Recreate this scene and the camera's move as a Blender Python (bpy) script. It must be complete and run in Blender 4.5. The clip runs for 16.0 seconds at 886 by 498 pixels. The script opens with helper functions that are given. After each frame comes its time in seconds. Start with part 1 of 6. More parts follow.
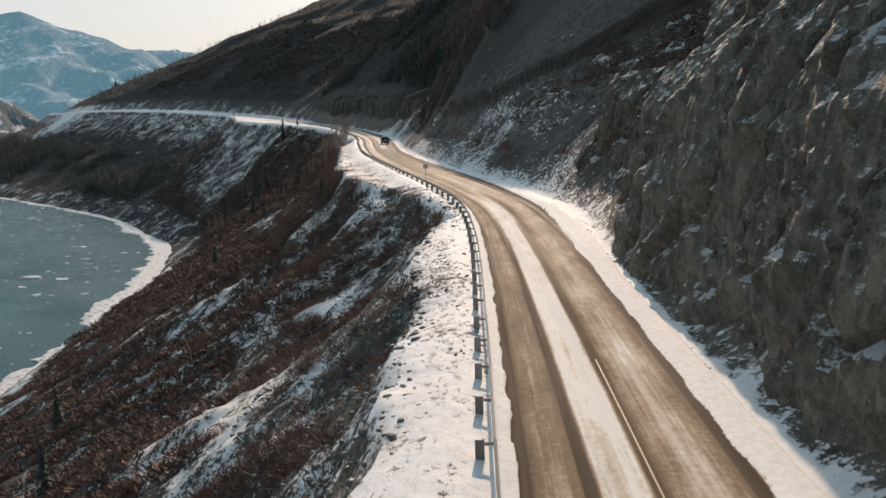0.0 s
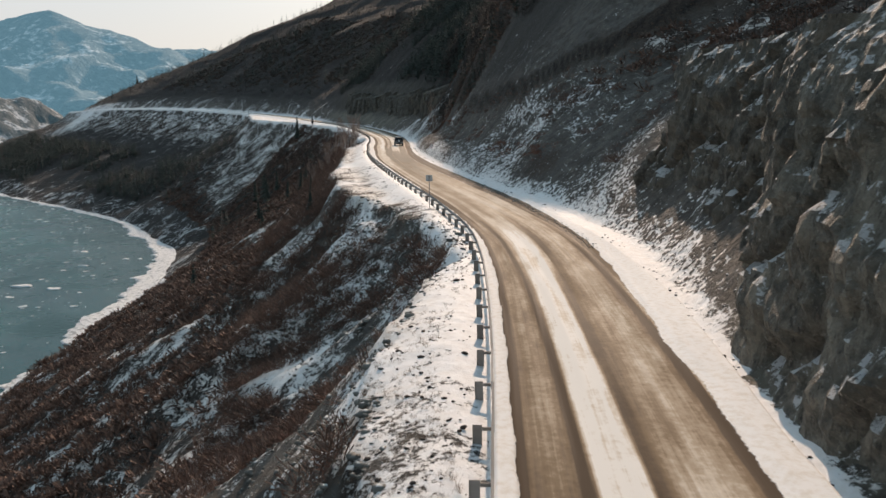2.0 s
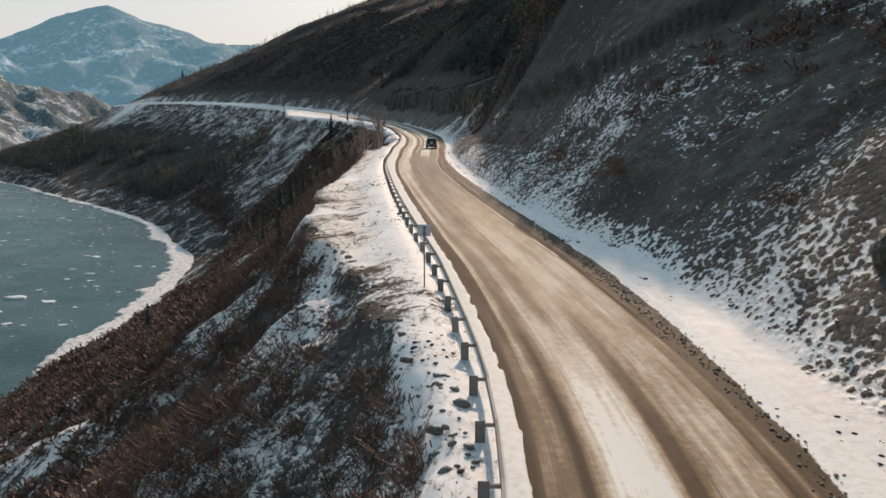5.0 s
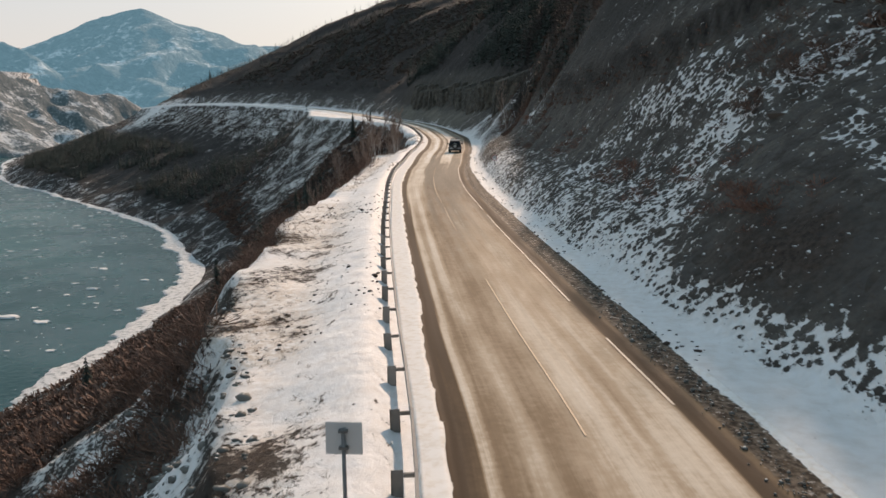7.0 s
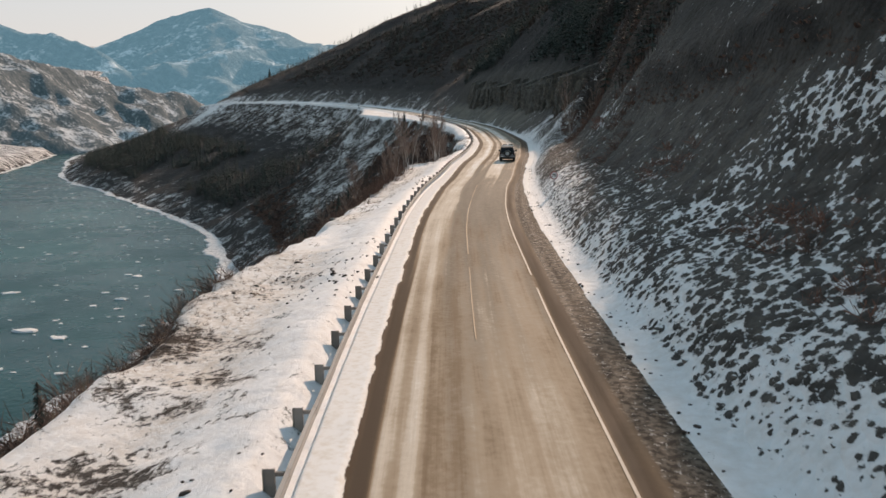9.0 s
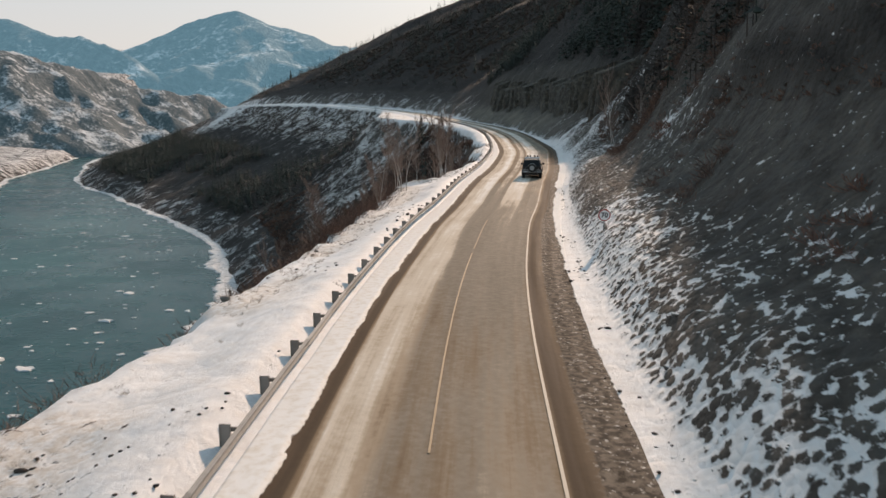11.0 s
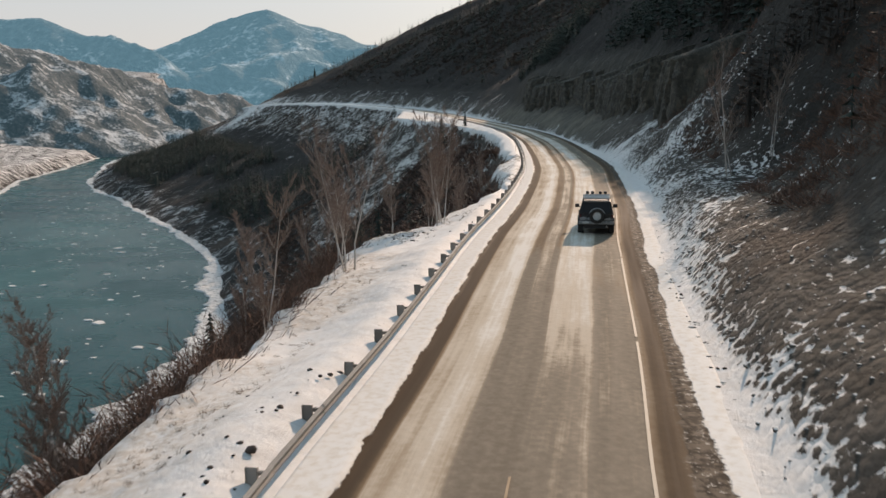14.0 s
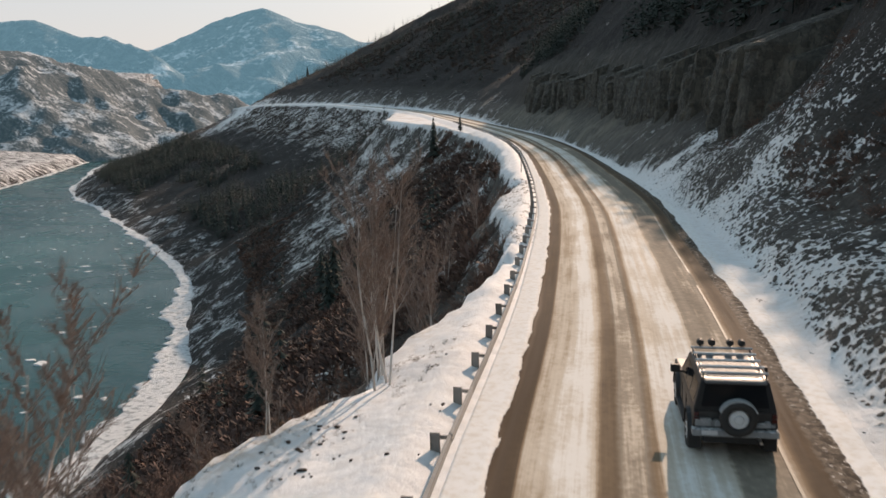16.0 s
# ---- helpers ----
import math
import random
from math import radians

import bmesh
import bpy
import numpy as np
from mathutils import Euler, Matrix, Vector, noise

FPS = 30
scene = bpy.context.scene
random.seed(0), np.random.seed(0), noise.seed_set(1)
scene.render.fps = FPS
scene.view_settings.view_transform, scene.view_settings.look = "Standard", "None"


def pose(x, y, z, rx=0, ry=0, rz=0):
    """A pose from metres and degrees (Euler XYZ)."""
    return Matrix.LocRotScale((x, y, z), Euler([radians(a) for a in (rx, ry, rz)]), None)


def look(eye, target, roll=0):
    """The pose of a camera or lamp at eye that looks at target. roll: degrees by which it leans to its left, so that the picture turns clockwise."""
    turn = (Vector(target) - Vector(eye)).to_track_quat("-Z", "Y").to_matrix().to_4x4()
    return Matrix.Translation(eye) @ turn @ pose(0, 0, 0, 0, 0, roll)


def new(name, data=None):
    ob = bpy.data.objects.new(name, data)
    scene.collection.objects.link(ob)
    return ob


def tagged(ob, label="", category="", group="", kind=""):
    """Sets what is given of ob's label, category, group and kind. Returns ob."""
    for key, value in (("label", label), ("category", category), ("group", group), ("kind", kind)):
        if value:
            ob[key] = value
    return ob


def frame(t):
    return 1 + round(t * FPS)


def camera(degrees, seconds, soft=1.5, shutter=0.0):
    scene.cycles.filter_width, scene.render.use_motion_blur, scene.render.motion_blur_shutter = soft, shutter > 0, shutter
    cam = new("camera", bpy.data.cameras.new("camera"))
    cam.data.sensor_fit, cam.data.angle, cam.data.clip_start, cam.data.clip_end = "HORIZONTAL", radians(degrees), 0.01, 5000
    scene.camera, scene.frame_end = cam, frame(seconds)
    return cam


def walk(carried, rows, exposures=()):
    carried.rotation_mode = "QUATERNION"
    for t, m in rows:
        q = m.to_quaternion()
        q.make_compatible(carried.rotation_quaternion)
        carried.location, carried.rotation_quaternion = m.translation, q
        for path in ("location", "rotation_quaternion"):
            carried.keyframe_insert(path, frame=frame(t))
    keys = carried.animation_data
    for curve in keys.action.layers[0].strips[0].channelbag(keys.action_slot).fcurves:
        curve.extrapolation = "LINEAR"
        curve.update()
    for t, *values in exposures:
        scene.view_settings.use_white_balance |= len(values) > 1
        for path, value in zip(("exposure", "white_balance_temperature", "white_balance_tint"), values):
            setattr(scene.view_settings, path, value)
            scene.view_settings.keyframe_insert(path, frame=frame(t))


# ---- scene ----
cam = camera(55.0, 16.0, shutter=0.15)
PATH = [
    (0, (2.072, -0.673, 8.959), (2.029, 1.776, 8.57), -0.9),
    (0.5, (2.473, 6.128, 8.861), (2.407, 8.577, 8.47), -0.9),
    (1, (2.83, 13.058, 8.675), (2.748, 15.506, 8.287), -0.8),
    (1.5, (3.074, 19.877, 8.509), (2.975, 22.325, 8.121), -0.6),
    (2, (3.284, 26.841, 8.443), (3.166, 29.288, 8.054), -0.7),
    (2.5, (3.386, 33.54, 8.302), (3.253, 35.986, 7.915), -0.6),
    (3, (3.44, 40.138, 8.34), (3.286, 42.582, 7.951), -0.6),
    (3.5, (3.455, 46.609, 8.345), (3.28, 49.053, 7.955), -0.6),
    (4, (3.477, 53.311, 8.31), (3.276, 55.753, 7.92), -0.6),
    (4.2, (3.529, 56.021, 8.334), (3.317, 58.461, 7.941), -0.4),
    (6.3, (2.496, 85.386, 7.734), (2.18, 87.816, 7.341), -0.5),
    (6.5, (2.215, 88.132, 7.826), (1.898, 90.558, 7.429), -0.6),
    (7, (1.854, 94.983, 7.886), (1.497, 97.404, 7.49), -0.7),
    (7.5, (1.471, 101.581, 7.934), (1.056, 103.993, 7.537), -0.6),
    (8, (0.932, 108.967, 7.991), (0.454, 111.368, 7.595), -0.5),
    (8.5, (0.443, 115.484, 8.02), (-0.069, 117.878, 7.624), -0.5),
    (9, (-0.213, 122.724, 8.044), (-0.745, 125.114, 7.646), -0.5),
    (9.2, (-0.448, 125.451, 8.096), (-0.988, 127.838, 7.695), -0.6),
    (11.5, (-5.52, 159.428, 7.909), (-6.144, 161.796, 7.522), -0.4),
    (12, (-6.853, 166.702, 8.015), (-7.495, 169.065, 7.627), -0.4),
    (12.5, (-8.149, 173.578, 8.056), (-8.805, 175.937, 7.667), -0.4),
    (13, (-9.692, 180.907, 8.196), (-10.363, 183.262, 7.808), -0.4),
    (13.5, (-11.186, 188.304, 8.164), (-11.869, 190.656, 7.776), -0.4),
    (14, (-12.922, 196.528, 8.188), (-13.614, 198.876, 7.798), -0.4),
    (14.5, (-14.503, 203.979, 8.127), (-15.195, 206.327, 7.739), -0.3),
    (15, (-16.327, 211.69, 8.25), (-17.019, 214.04, 7.86), -0.5),
    (15.5, (-17.976, 219.463, 8.627), (-18.672, 221.81, 8.232), -0.7),
    (16, (-20.2, 229.063, 9.909), (-20.896, 231.409, 9.51), -1.2),
]
GRADE = [(0.0, 0.0, 6600, 11.5), (1.5, 0.0, 6600, 11.5), (3.5, -0.06, 6500, 10), (7.0, 0.0, 6800, 13.4), (9.0, 0.0, 6750, 13.6), (12.5, -0.06, 6750, 12.6), (14.0, -0.09, 6700, 12.0), (15.0, -0.09, 6700, 12.4), (16.0, 0.04, 6750, 13.5)]   # the clip's own slow drift in brightness and tint
walk(cam, [(t, look(eye, target, roll)) for t, eye, target, roll in PATH], GRADE)

# ---- world, sun, exposure ----
SUN_AZ, SUN_EL = 5.5, 23.5          # degrees from +y towards +x, and above the horizon
world = bpy.data.worlds.new("sky")
scene.world = world
world.use_nodes = True
wn, wl = world.node_tree.nodes, world.node_tree.links
sky = wn.new("ShaderNodeTexSky")
sky.sky_type, sky.sun_disc = "NISHITA", False
sky.sun_elevation, sky.sun_rotation = radians(SUN_EL), radians(SUN_AZ)
sky.air_density, sky.dust_density, sky.ozone_density = 1.0, 1.0, 1.0
wn["Background"].inputs["Strength"].default_value = 0.102
haze = wn.new("ShaderNodeMix")
haze.data_type = "RGBA"
haze.inputs[0].default_value = 0.36
haze.inputs[7].default_value = (5.6, 8.4, 9.7, 1)      # thin cold winter air overhead
wl.new(sky.outputs[0], haze.inputs[6])
rim, rim_at, rim_z, rim_low = (wn.new("ShaderNode" + k) for k in ("Mix", "TexCoord", "SeparateXYZ", "MapRange"))
rim.data_type = "RGBA"
rim.inputs[7].default_value = (7.2, 6.7, 6.55, 1)      # pale, slightly pink haze all round the horizon
for k, v in ((1, 0.0), (2, 0.34), (3, 0.93), (4, 0.0)):
    rim_low.inputs[k].default_value = v
wl.new(rim_at.outputs["Generated"], rim_z.inputs[0])
wl.new(rim_z.outputs[2], rim_low.inputs[0])
wl.new(rim_low.outputs[0], rim.inputs[0])
wl.new(haze.outputs[2], rim.inputs[6])
wl.new(rim.outputs[2], wn["Background"].inputs["Color"])
sun = new("sun", bpy.data.lights.new("sun", "SUN"))
sun.data.energy, sun.data.angle, sun.data.color = 4.6, radians(0.6), (1.0, 0.760, 0.580)
sun_way = Vector((math.sin(radians(SUN_AZ)) * math.cos(radians(SUN_EL)), math.cos(radians(SUN_AZ)) * math.cos(radians(SUN_EL)), math.sin(radians(SUN_EL))))
sun.matrix_world = look(sun_way * 500, (0, 0, 0))
scene.view_settings.exposure = 0.0

# ---- small tools ----
rng = np.random.default_rng(7)


def smooth(a, b, v):
    t = np.clip((np.asarray(v, float) - a) / (b - a), 0, 1)
    return t * t * (3 - 2 * t)


LATTICE = np.random.default_rng(3).random((256, 256))


def vnoise(x, y):
    """Smooth value noise of wavelength 1, from 0 to 1."""
    xi, yi = np.floor(x).astype(int), np.floor(y).astype(int)
    fx, fy = x - xi, y - yi
    fx, fy = fx * fx * (3 - 2 * fx), fy * fy * (3 - 2 * fy)
    a, b = LATTICE[xi % 256, yi % 256], LATTICE[(xi + 1) % 256, yi % 256]
    c, d = LATTICE[xi % 256, (yi + 1) % 256], LATTICE[(xi + 1) % 256, (yi + 1) % 256]
    return (a * (1 - fx) + b * fx) * (1 - fy) + (c * (1 - fx) + d * fx) * fy


def fbm(x, y, octaves=4, ridged=False):
    total, amp, norm = 0.0, 1.0, 0.0
    for o in range(octaves):
        n = vnoise(x * 2 ** o + 17.3 * o, y * 2 ** o - 9.1 * o)
        total = total + amp * ((1 - np.abs(2 * n - 1)) if ridged else n)
        norm, amp = norm + amp, amp * 0.5
    return total / norm


def mesh_of(name, verts, faces, material=None, smooth_shade=True):
    me = bpy.data.meshes.new(name)
    me.from_pydata([tuple(v) for v in verts] if not isinstance(verts, np.ndarray) else verts.tolist(), [], faces if isinstance(faces, list) else faces.tolist())
    if material:
        me.materials.append(material)
    if smooth_shade:
        me.polygons.foreach_set("use_smooth", [True] * len(me.polygons))
    me.update()
    return me


def part(name, bm, material, parent, label="", shade=False):
    """Links a bmesh as one mesh object under a thing or a part."""
    me = bpy.data.meshes.new(name)
    bm.to_mesh(me)
    bm.free()
    me.materials.append(material)
    if shade:
        me.polygons.foreach_set("use_smooth", [True] * len(me.polygons))
    ob = new(name, me)
    ob.parent = parent
    if label:
        tagged(ob, label)
    return ob


def grid_faces(rows, cols):
    i = np.arange(rows - 1)[:, None] * cols + np.arange(cols - 1)[None, :]
    return np.stack([i, i + 1, i + cols + 1, i + cols], -1).reshape(-1, 4)


def float_layer(me, name, values):
    me.attributes.new(name, "FLOAT", "POINT").data.foreach_set("value", np.asarray(values, np.float32).ravel())


# ---- the plan: guard rail line, heights, banks ----
RAIL_Y = [-60, 0, 34, 43, 60, 77, 90, 97, 108, 117, 124, 139, 156, 164, 179, 190, 201, 212, 224, 231, 250, 262, 272, 290, 304, 322, 350, 374, 402, 430, 482, 540, 596, 655, 718, 800, 870, 960, 1100, 1300, 1700]
RAIL_X = [2.0, 2.6, 3.3, 3.4, 3.6, 3.4, 2.7, 1.7, -0.4, -2.1, -3.9, -7.25, -11, -12.6, -15.7, -17.7, -19.4, -21.1, -22.4, -23.4, -26, -27.1, -28.3, -30.8, -33, -36.6, -42.8, -48.5, -56.5, -66, -86, -110, -136, -172, -224, -291, -348, -428, -520, -600, -700]
ROAD_Y = [-60, 25, 79, 99, 160, 238, 294, 360, 434, 500, 568, 670, 719, 800, 900, 1000, 1300, 1700]
ROAD_Z = [-1.7, -1.36, -1.3, -0.93, -0.31, 0.0, 0.74, 1.86, 3.7, 5.0, 6.8, 11.2, 14.0, 16.2, 17.4, 16.5, 15.0, 15.0]
yy = np.arange(-60, 1700, 1.0)
xx = np.interp(yy, RAIL_Y, RAIL_X)
kernel = np.exp(-0.5 * (np.arange(-12, 13) / 4.0) ** 2)
xx = np.convolve(np.pad(xx, 12, mode="edge"), kernel / kernel.sum(), "valid")
zz = np.convolve(np.pad(np.interp(yy, ROAD_Y, ROAD_Z), 40, mode="edge"), np.ones(81) / 81, "valid")
LINE = np.stack([xx, yy], 1)
TANGENT = np.gradient(LINE, axis=0)
TANGENT /= np.linalg.norm(TANGENT, axis=1)[:, None]
RIGHT = np.stack([TANGENT[:, 1], -TANGENT[:, 0]], 1)


def on_line(y):
    """Point, height, tangent and right-hand normal of the rail line at y."""
    p = np.array([np.interp(y, yy, xx), y])
    t = np.array([np.interp(y, yy, TANGENT[:, 0]), np.interp(y, yy, TANGENT[:, 1])])
    return p, float(np.interp(y, yy, zz)), t, np.array([t[1], -t[0]])


def rail_off(y):
    """How far the guard rail stands beside its line (left is minus)."""
    return np.interp(y, [60, 118, 142, 178, 203, 260, 330], [0, -0.15, -0.2, -0.12, -0.45, -0.6, -0.5])


def frame_of(x, y):
    """Signed distance from the rail line (right is plus), and the y of the nearest point on it."""
    x, y = np.asarray(x, float).ravel(), np.asarray(y, float).ravel()
    u, near = np.empty_like(x), np.empty_like(x)
    coarse = np.arange(0, len(yy), 6)
    for a in range(0, len(x), 20000):
        px, py = x[a:a + 20000], y[a:a + 20000]
        d = (px[:, None] - xx[coarse]) ** 2 + (py[:, None] - yy[coarse]) ** 2
        k = coarse[d.argmin(1)]
        best, bk = np.full(len(px), 1e18), k
        for off in range(-5, 6):
            kk = np.clip(k + off, 0, len(yy) - 1)
            dd = (px - xx[kk]) ** 2 + (py - yy[kk]) ** 2
            m = dd < best
            best, bk = np.where(m, dd, best), np.where(m, kk, bk)
        rel = np.stack([px - xx[bk], py - yy[bk]], 1)
        along = (rel * TANGENT[bk]).sum(1)
        side = (rel * RIGHT[bk]).sum(1)
        beyond = (bk == 0) | (bk == len(yy) - 1)
        u[a:a + 20000] = np.where(beyond, side, np.sign(side) * np.sqrt(np.maximum(side ** 2, best - np.clip(along, -0.6, 0.6) ** 2)))
        near[a:a + 20000] = yy[bk] + np.clip(along, -1, 1)
    return u, near


def toe_at(y):
    return np.interp(y, [0, 52, 66, 84, 101, 116, 130, 148, 166, 200, 218, 235, 255, 280, 296, 341, 480], [9.2, 9.3, 10, 11.6, 11.9, 12.6, 11.4, 11.0, 10.9, 11.0, 10.8, 11.0, 11.9, 12.6, 12.6, 12.0, 11.4])


LIP_AT = np.array([120, 135, 138, 142, 145.5, 152.5, 158, 160.5, 169.5, 181, 192, 206, 220], float)
LIP_UP = np.array([90, 60, 40, 27, 19.6, 15, 12.3, 11.5, 10.8, 10.5, 9.9, 9.6, 9.4])


def lip_of(near, dp):
    """How far above the old terrace's edge a place on the right slope lies."""
    fall = (np.interp(near + 1.5, LIP_AT, LIP_UP) - np.interp(near - 1.5, LIP_AT, LIP_UP)) / 3
    return (dp - np.interp(near, LIP_AT, LIP_UP)) / np.sqrt(1 + fall ** 2)


def bare_scree(near, e):
    """Where the slope below the far road is open scree: 0 to 1."""
    skew = near + 0.9 * (e - 20)
    return np.clip(smooth(620, 650, near) * (1 - smooth(925, 950, near)) * (1 - smooth(22, 36, e)) + smooth(462, 480, skew) * (1 - smooth(535, 580, skew)) * (1 - smooth(45, 65, e)), 0, 1)


def widen(y):
    """How much wider the carriageway is than at its start."""
    return np.interp(y, [196, 215, 245, 290, 312], [1.0, 1.03, 1.12, 1.16, 1.25])


def verge_at(y):
    """Where the road sheet ends on the right."""
    return np.minimum(10.0 * widen(y), toe_at(y) - 0.3)


def brink_at(y):
    return np.interp(y, [0, 36, 48, 59, 70, 77, 83, 92, 96, 107, 118, 130, 144, 153, 162, 180, 190, 211, 227, 242, 250, 258, 264, 271, 280, 300, 309, 325, 350, 400, 500, 560, 600, 640], [3.7, 3.7, 3.3, 4.9, 4.0, 3.3, 1.0, 1.4, 1.9, 3.9, 5.0, 7.3, 8.6, 7.4, 8.4, 6.2, 6.0, 5.7, 6.2, 7.0, 8.0, 4.6, 4.4, 2.2, 1.2, 2.5, 4.6, 2.0, 3.5, 3, 6, 22, 14, 3])


WATER = -51.5
BANK = np.array([(-60, -300), (-80, 0), (-97, 140), (-103, 202), (-105, 235), (-112, 290), (-125, 345), (-140, 395), (-172, 453), (-207, 507), (-288, 596), (-350, 655), (-410, 717), (-480, 780), (-545, 850), (-580, 905), (-646, 1001), (-713, 1093), (-790, 1233), (-1000, 1700)], float)
FAR_BANK = np.array([(-330, -300), (-340, 0), (-340, 200), (-360, 400), (-410, 560), (-470, 660), (-533, 736), (-615, 846), (-693, 993), (-850, 1264), (-1100, 1700)], float)


def to_chain(x, y, chain):
    """Signed distance to a chain of points (right of its way is plus)."""
    best, sign = np.full(x.shape, 1e18), np.ones(x.shape)
    for a, b in zip(chain[:-1], chain[1:]):
        ab = b - a
        t = np.clip(((x - a[0]) * ab[0] + (y - a[1]) * ab[1]) / (ab @ ab), 0, 1)
        dx, dy = x - a[0] - t * ab[0], y - a[1] - t * ab[1]
        d = dx * dx + dy * dy
        m = d < best
        best = np.where(m, d, best)
        sign = np.where(m, np.sign(ab[1] * dx - ab[0] * dy), sign)
    return np.sqrt(best) * sign


def ground(x, y):
    """Height of the ground and the zones on it: (z, u, near, snow, brown, rock, brush, lumps)."""
    x, y = np.asarray(x, float).ravel(), np.asarray(y, float).ravel()
    u, near = frame_of(x, y)
    zr, toe, brink = np.interp(near, yy, zz), toe_at(near), brink_at(near)
    brink = brink + 1.6 * (fbm(near / 3.0, u * 0 + 4.2, 3) - 0.5) + 0.4
    bank, far = to_chain(x, y, BANK), to_chain(x, y, FAR_BANK)
    bank = bank + 5 * (fbm(x / 30, y / 30, 3) - 0.5)
    fine = fbm(x / 1.6, y / 1.6, 3) - 0.5
    mid = fbm(x / 9 + 31, y / 9, 4) - 0.5
    big = fbm(x / 70 + 5, y / 70, 4) - 0.5
    # hillside on the right
    d = u - toe
    dp = np.maximum(d, 0)
    outer = smooth(530, 640, near)
    hill = (200 + 90 * outer) * (1 - np.exp(-(0.58 - 0.06 * (near < 320) + 0.08 * outer) * dp / (200 + 90 * outer)))
    hill *= 1 - 0.25 * smooth(840, 1000, near)
    ribs = fbm(near / 14, dp / 60 + 3, 4, True) - 0.5
    hill += ribs * 5.0 * (1 - 0.8 * smooth(122, 136, near) * (1 - smooth(205, 225, near))) * smooth(2, 30, dp) + mid * 2.2 * smooth(1, 10, dp) + big * 22 * smooth(30, 160, dp)
    hill += fine * 0.55 * smooth(0, 2, dp)
    hill += 12 * smooth(10, 24, dp) * (1 - smooth(60, 110, dp)) * smooth(140, 245, near) * (1 - smooth(250, 440, near))
    cliff = smooth(-40, -20, near) * (1 - smooth(57, 68, near))
    face = fbm(near / 3.5, dp / 3.0 + 9, 4, True) - 0.5
    hill += cliff * (6.5 * smooth(2.0, 5.5, dp) + 9.0 * smooth(4, 13, dp) + face * 1.2 * smooth(3, 6, dp))
    cut = np.interp(near, [60, 98, 112, 138, 165, 205, 235, 255, 300, 330], [4.4, 3.6, 2.5, 2.6, 4.2, 4.5, 5.2, 4.4, 3.0, 1.8])
    gentle = smooth(132, 146, near) * (1 - smooth(280, 300, near))
    hill += (1 - cliff) * cut * ((1 - gentle) * (smooth(-1.6, 8.0, dp) - 0.074) + gentle * (0.12 * smooth(-0.5, 2, dp) + 0.88 * smooth(4, 13, dp)))
    band = smooth(318, 400, near) * (1 - smooth(490, 530, near))
    hill += band * (6.0 * smooth(8, 13, dp) - 1.0)
    lip = lip_of(near, dp) + 0.7 * (fbm(near / 6, dp / 8 + 1, 3) - 0.5)
    bench = (1 - smooth(203, 218, near)) * smooth(126, 136, near)
    hill += 2.1 * smooth(-0.4, 0.5, lip) * (1 - 0.7 * smooth(4, 40, lip)) * bench
    hill += smooth(2, 14, dp) * (1 - smooth(15, 32, dp)) * (-6.5 * np.exp(-((near - 261) / 9) ** 2) + 2.8 * np.exp(-((near - 231) / 4.5) ** 2) - 2.5 * np.exp(-((near - 318) / 8) ** 2) + 2.5 * np.exp(-((near - 296) / 9) ** 2))
    hill += smooth(4, 20, dp) * (1 - cliff) * 2.5 * np.exp(-((near - 112) / 14) ** 2)
    steep = smooth(126, 158, near) * (1 - smooth(520, 600, near)) * (0.50 - 0.04 * smooth(235, 262, near))
    hill += 90 * (1 - np.exp(-steep * np.maximum(dp - (5.5 + 1.5 * gentle) * smooth(0, 9, dp), 0) / 90))
    z_right = zr + hill
    # slope to the river on the left
    e = np.maximum(-u - brink, 0)
    bk = np.maximum(bank - 5.0 * smooth(270, 330, y) * (1 - 0.75 * smooth(400, 450, y)), 0.0)
    frac = e / np.maximum(e + bk, 1e-6)
    drop = zr - WATER
    z_left = zr + (0.22 + 0.30 * smooth(95, 118, near)) * smooth(0.35, 0.9, -u + rail_off(near)) - (0.57 + 0.30 * smooth(95, 118, near)) * smooth(1.2, 5, -u) - drop * np.minimum(frac, 1) ** 0.76
    keep = np.minimum(1, bk / 14)
    z_left += keep * smooth(0, 3, e) * (mid * 2.6 + fine * 0.9 + 3.5 * (fbm(near / 16, e / 50, 3, True) - 0.5)) + keep * big * 9 * smooth(10, 60, e)
    z_left += smooth(0.3, 3, -u) * (1 - smooth(0, 3, e)) * (mid * 0.7 + fine * 0.35)
    z = np.where(d > 0, z_right, np.where(u < 0, z_left, zr))
    # road bed
    on = (u >= 0) & (d <= 0)
    bed = zr + 0.05 * fine - 0.30 * smooth(0.1, 0.7, u) * (1 - smooth(-0.9, -0.2, u - verge_at(near)))
    z = np.where(on, bed, z)
    # river bed and the far side
    z = np.where(bank < 0, np.maximum(WATER - 3.5, WATER + bank * 0.12), z)
    land = np.maximum(-far, 0)
    rise = WATER + 9 * smooth(0, 18, land) + 0.11 * land + 70 * smooth(120, 700, land) * (0.6 + big) + mid * 2 * smooth(0, 30, land)
    z = np.where((far < 0) & (bank < 0), rise, z)
    # zones
    snow = np.full(z.shape, 0.36)
    shoulder = (u < 0.9) & (e <= 0.5)
    snow = np.where(u < 0, 0.46 + 0.10 * (1 - smooth(110, 140, near)) * (1 - smooth(15, 30, e)) - 0.06 * smooth(190, 230, near) - 0.14 * smooth(25, 60, e) + 0.05 * (1 - smooth(6, 20, e)), snow)
    snow -= 0.10 * (u < 0) * (1 - smooth(64, 78, near)) * smooth(1.5, 3.5, e) * (1 - smooth(9, 14, e))
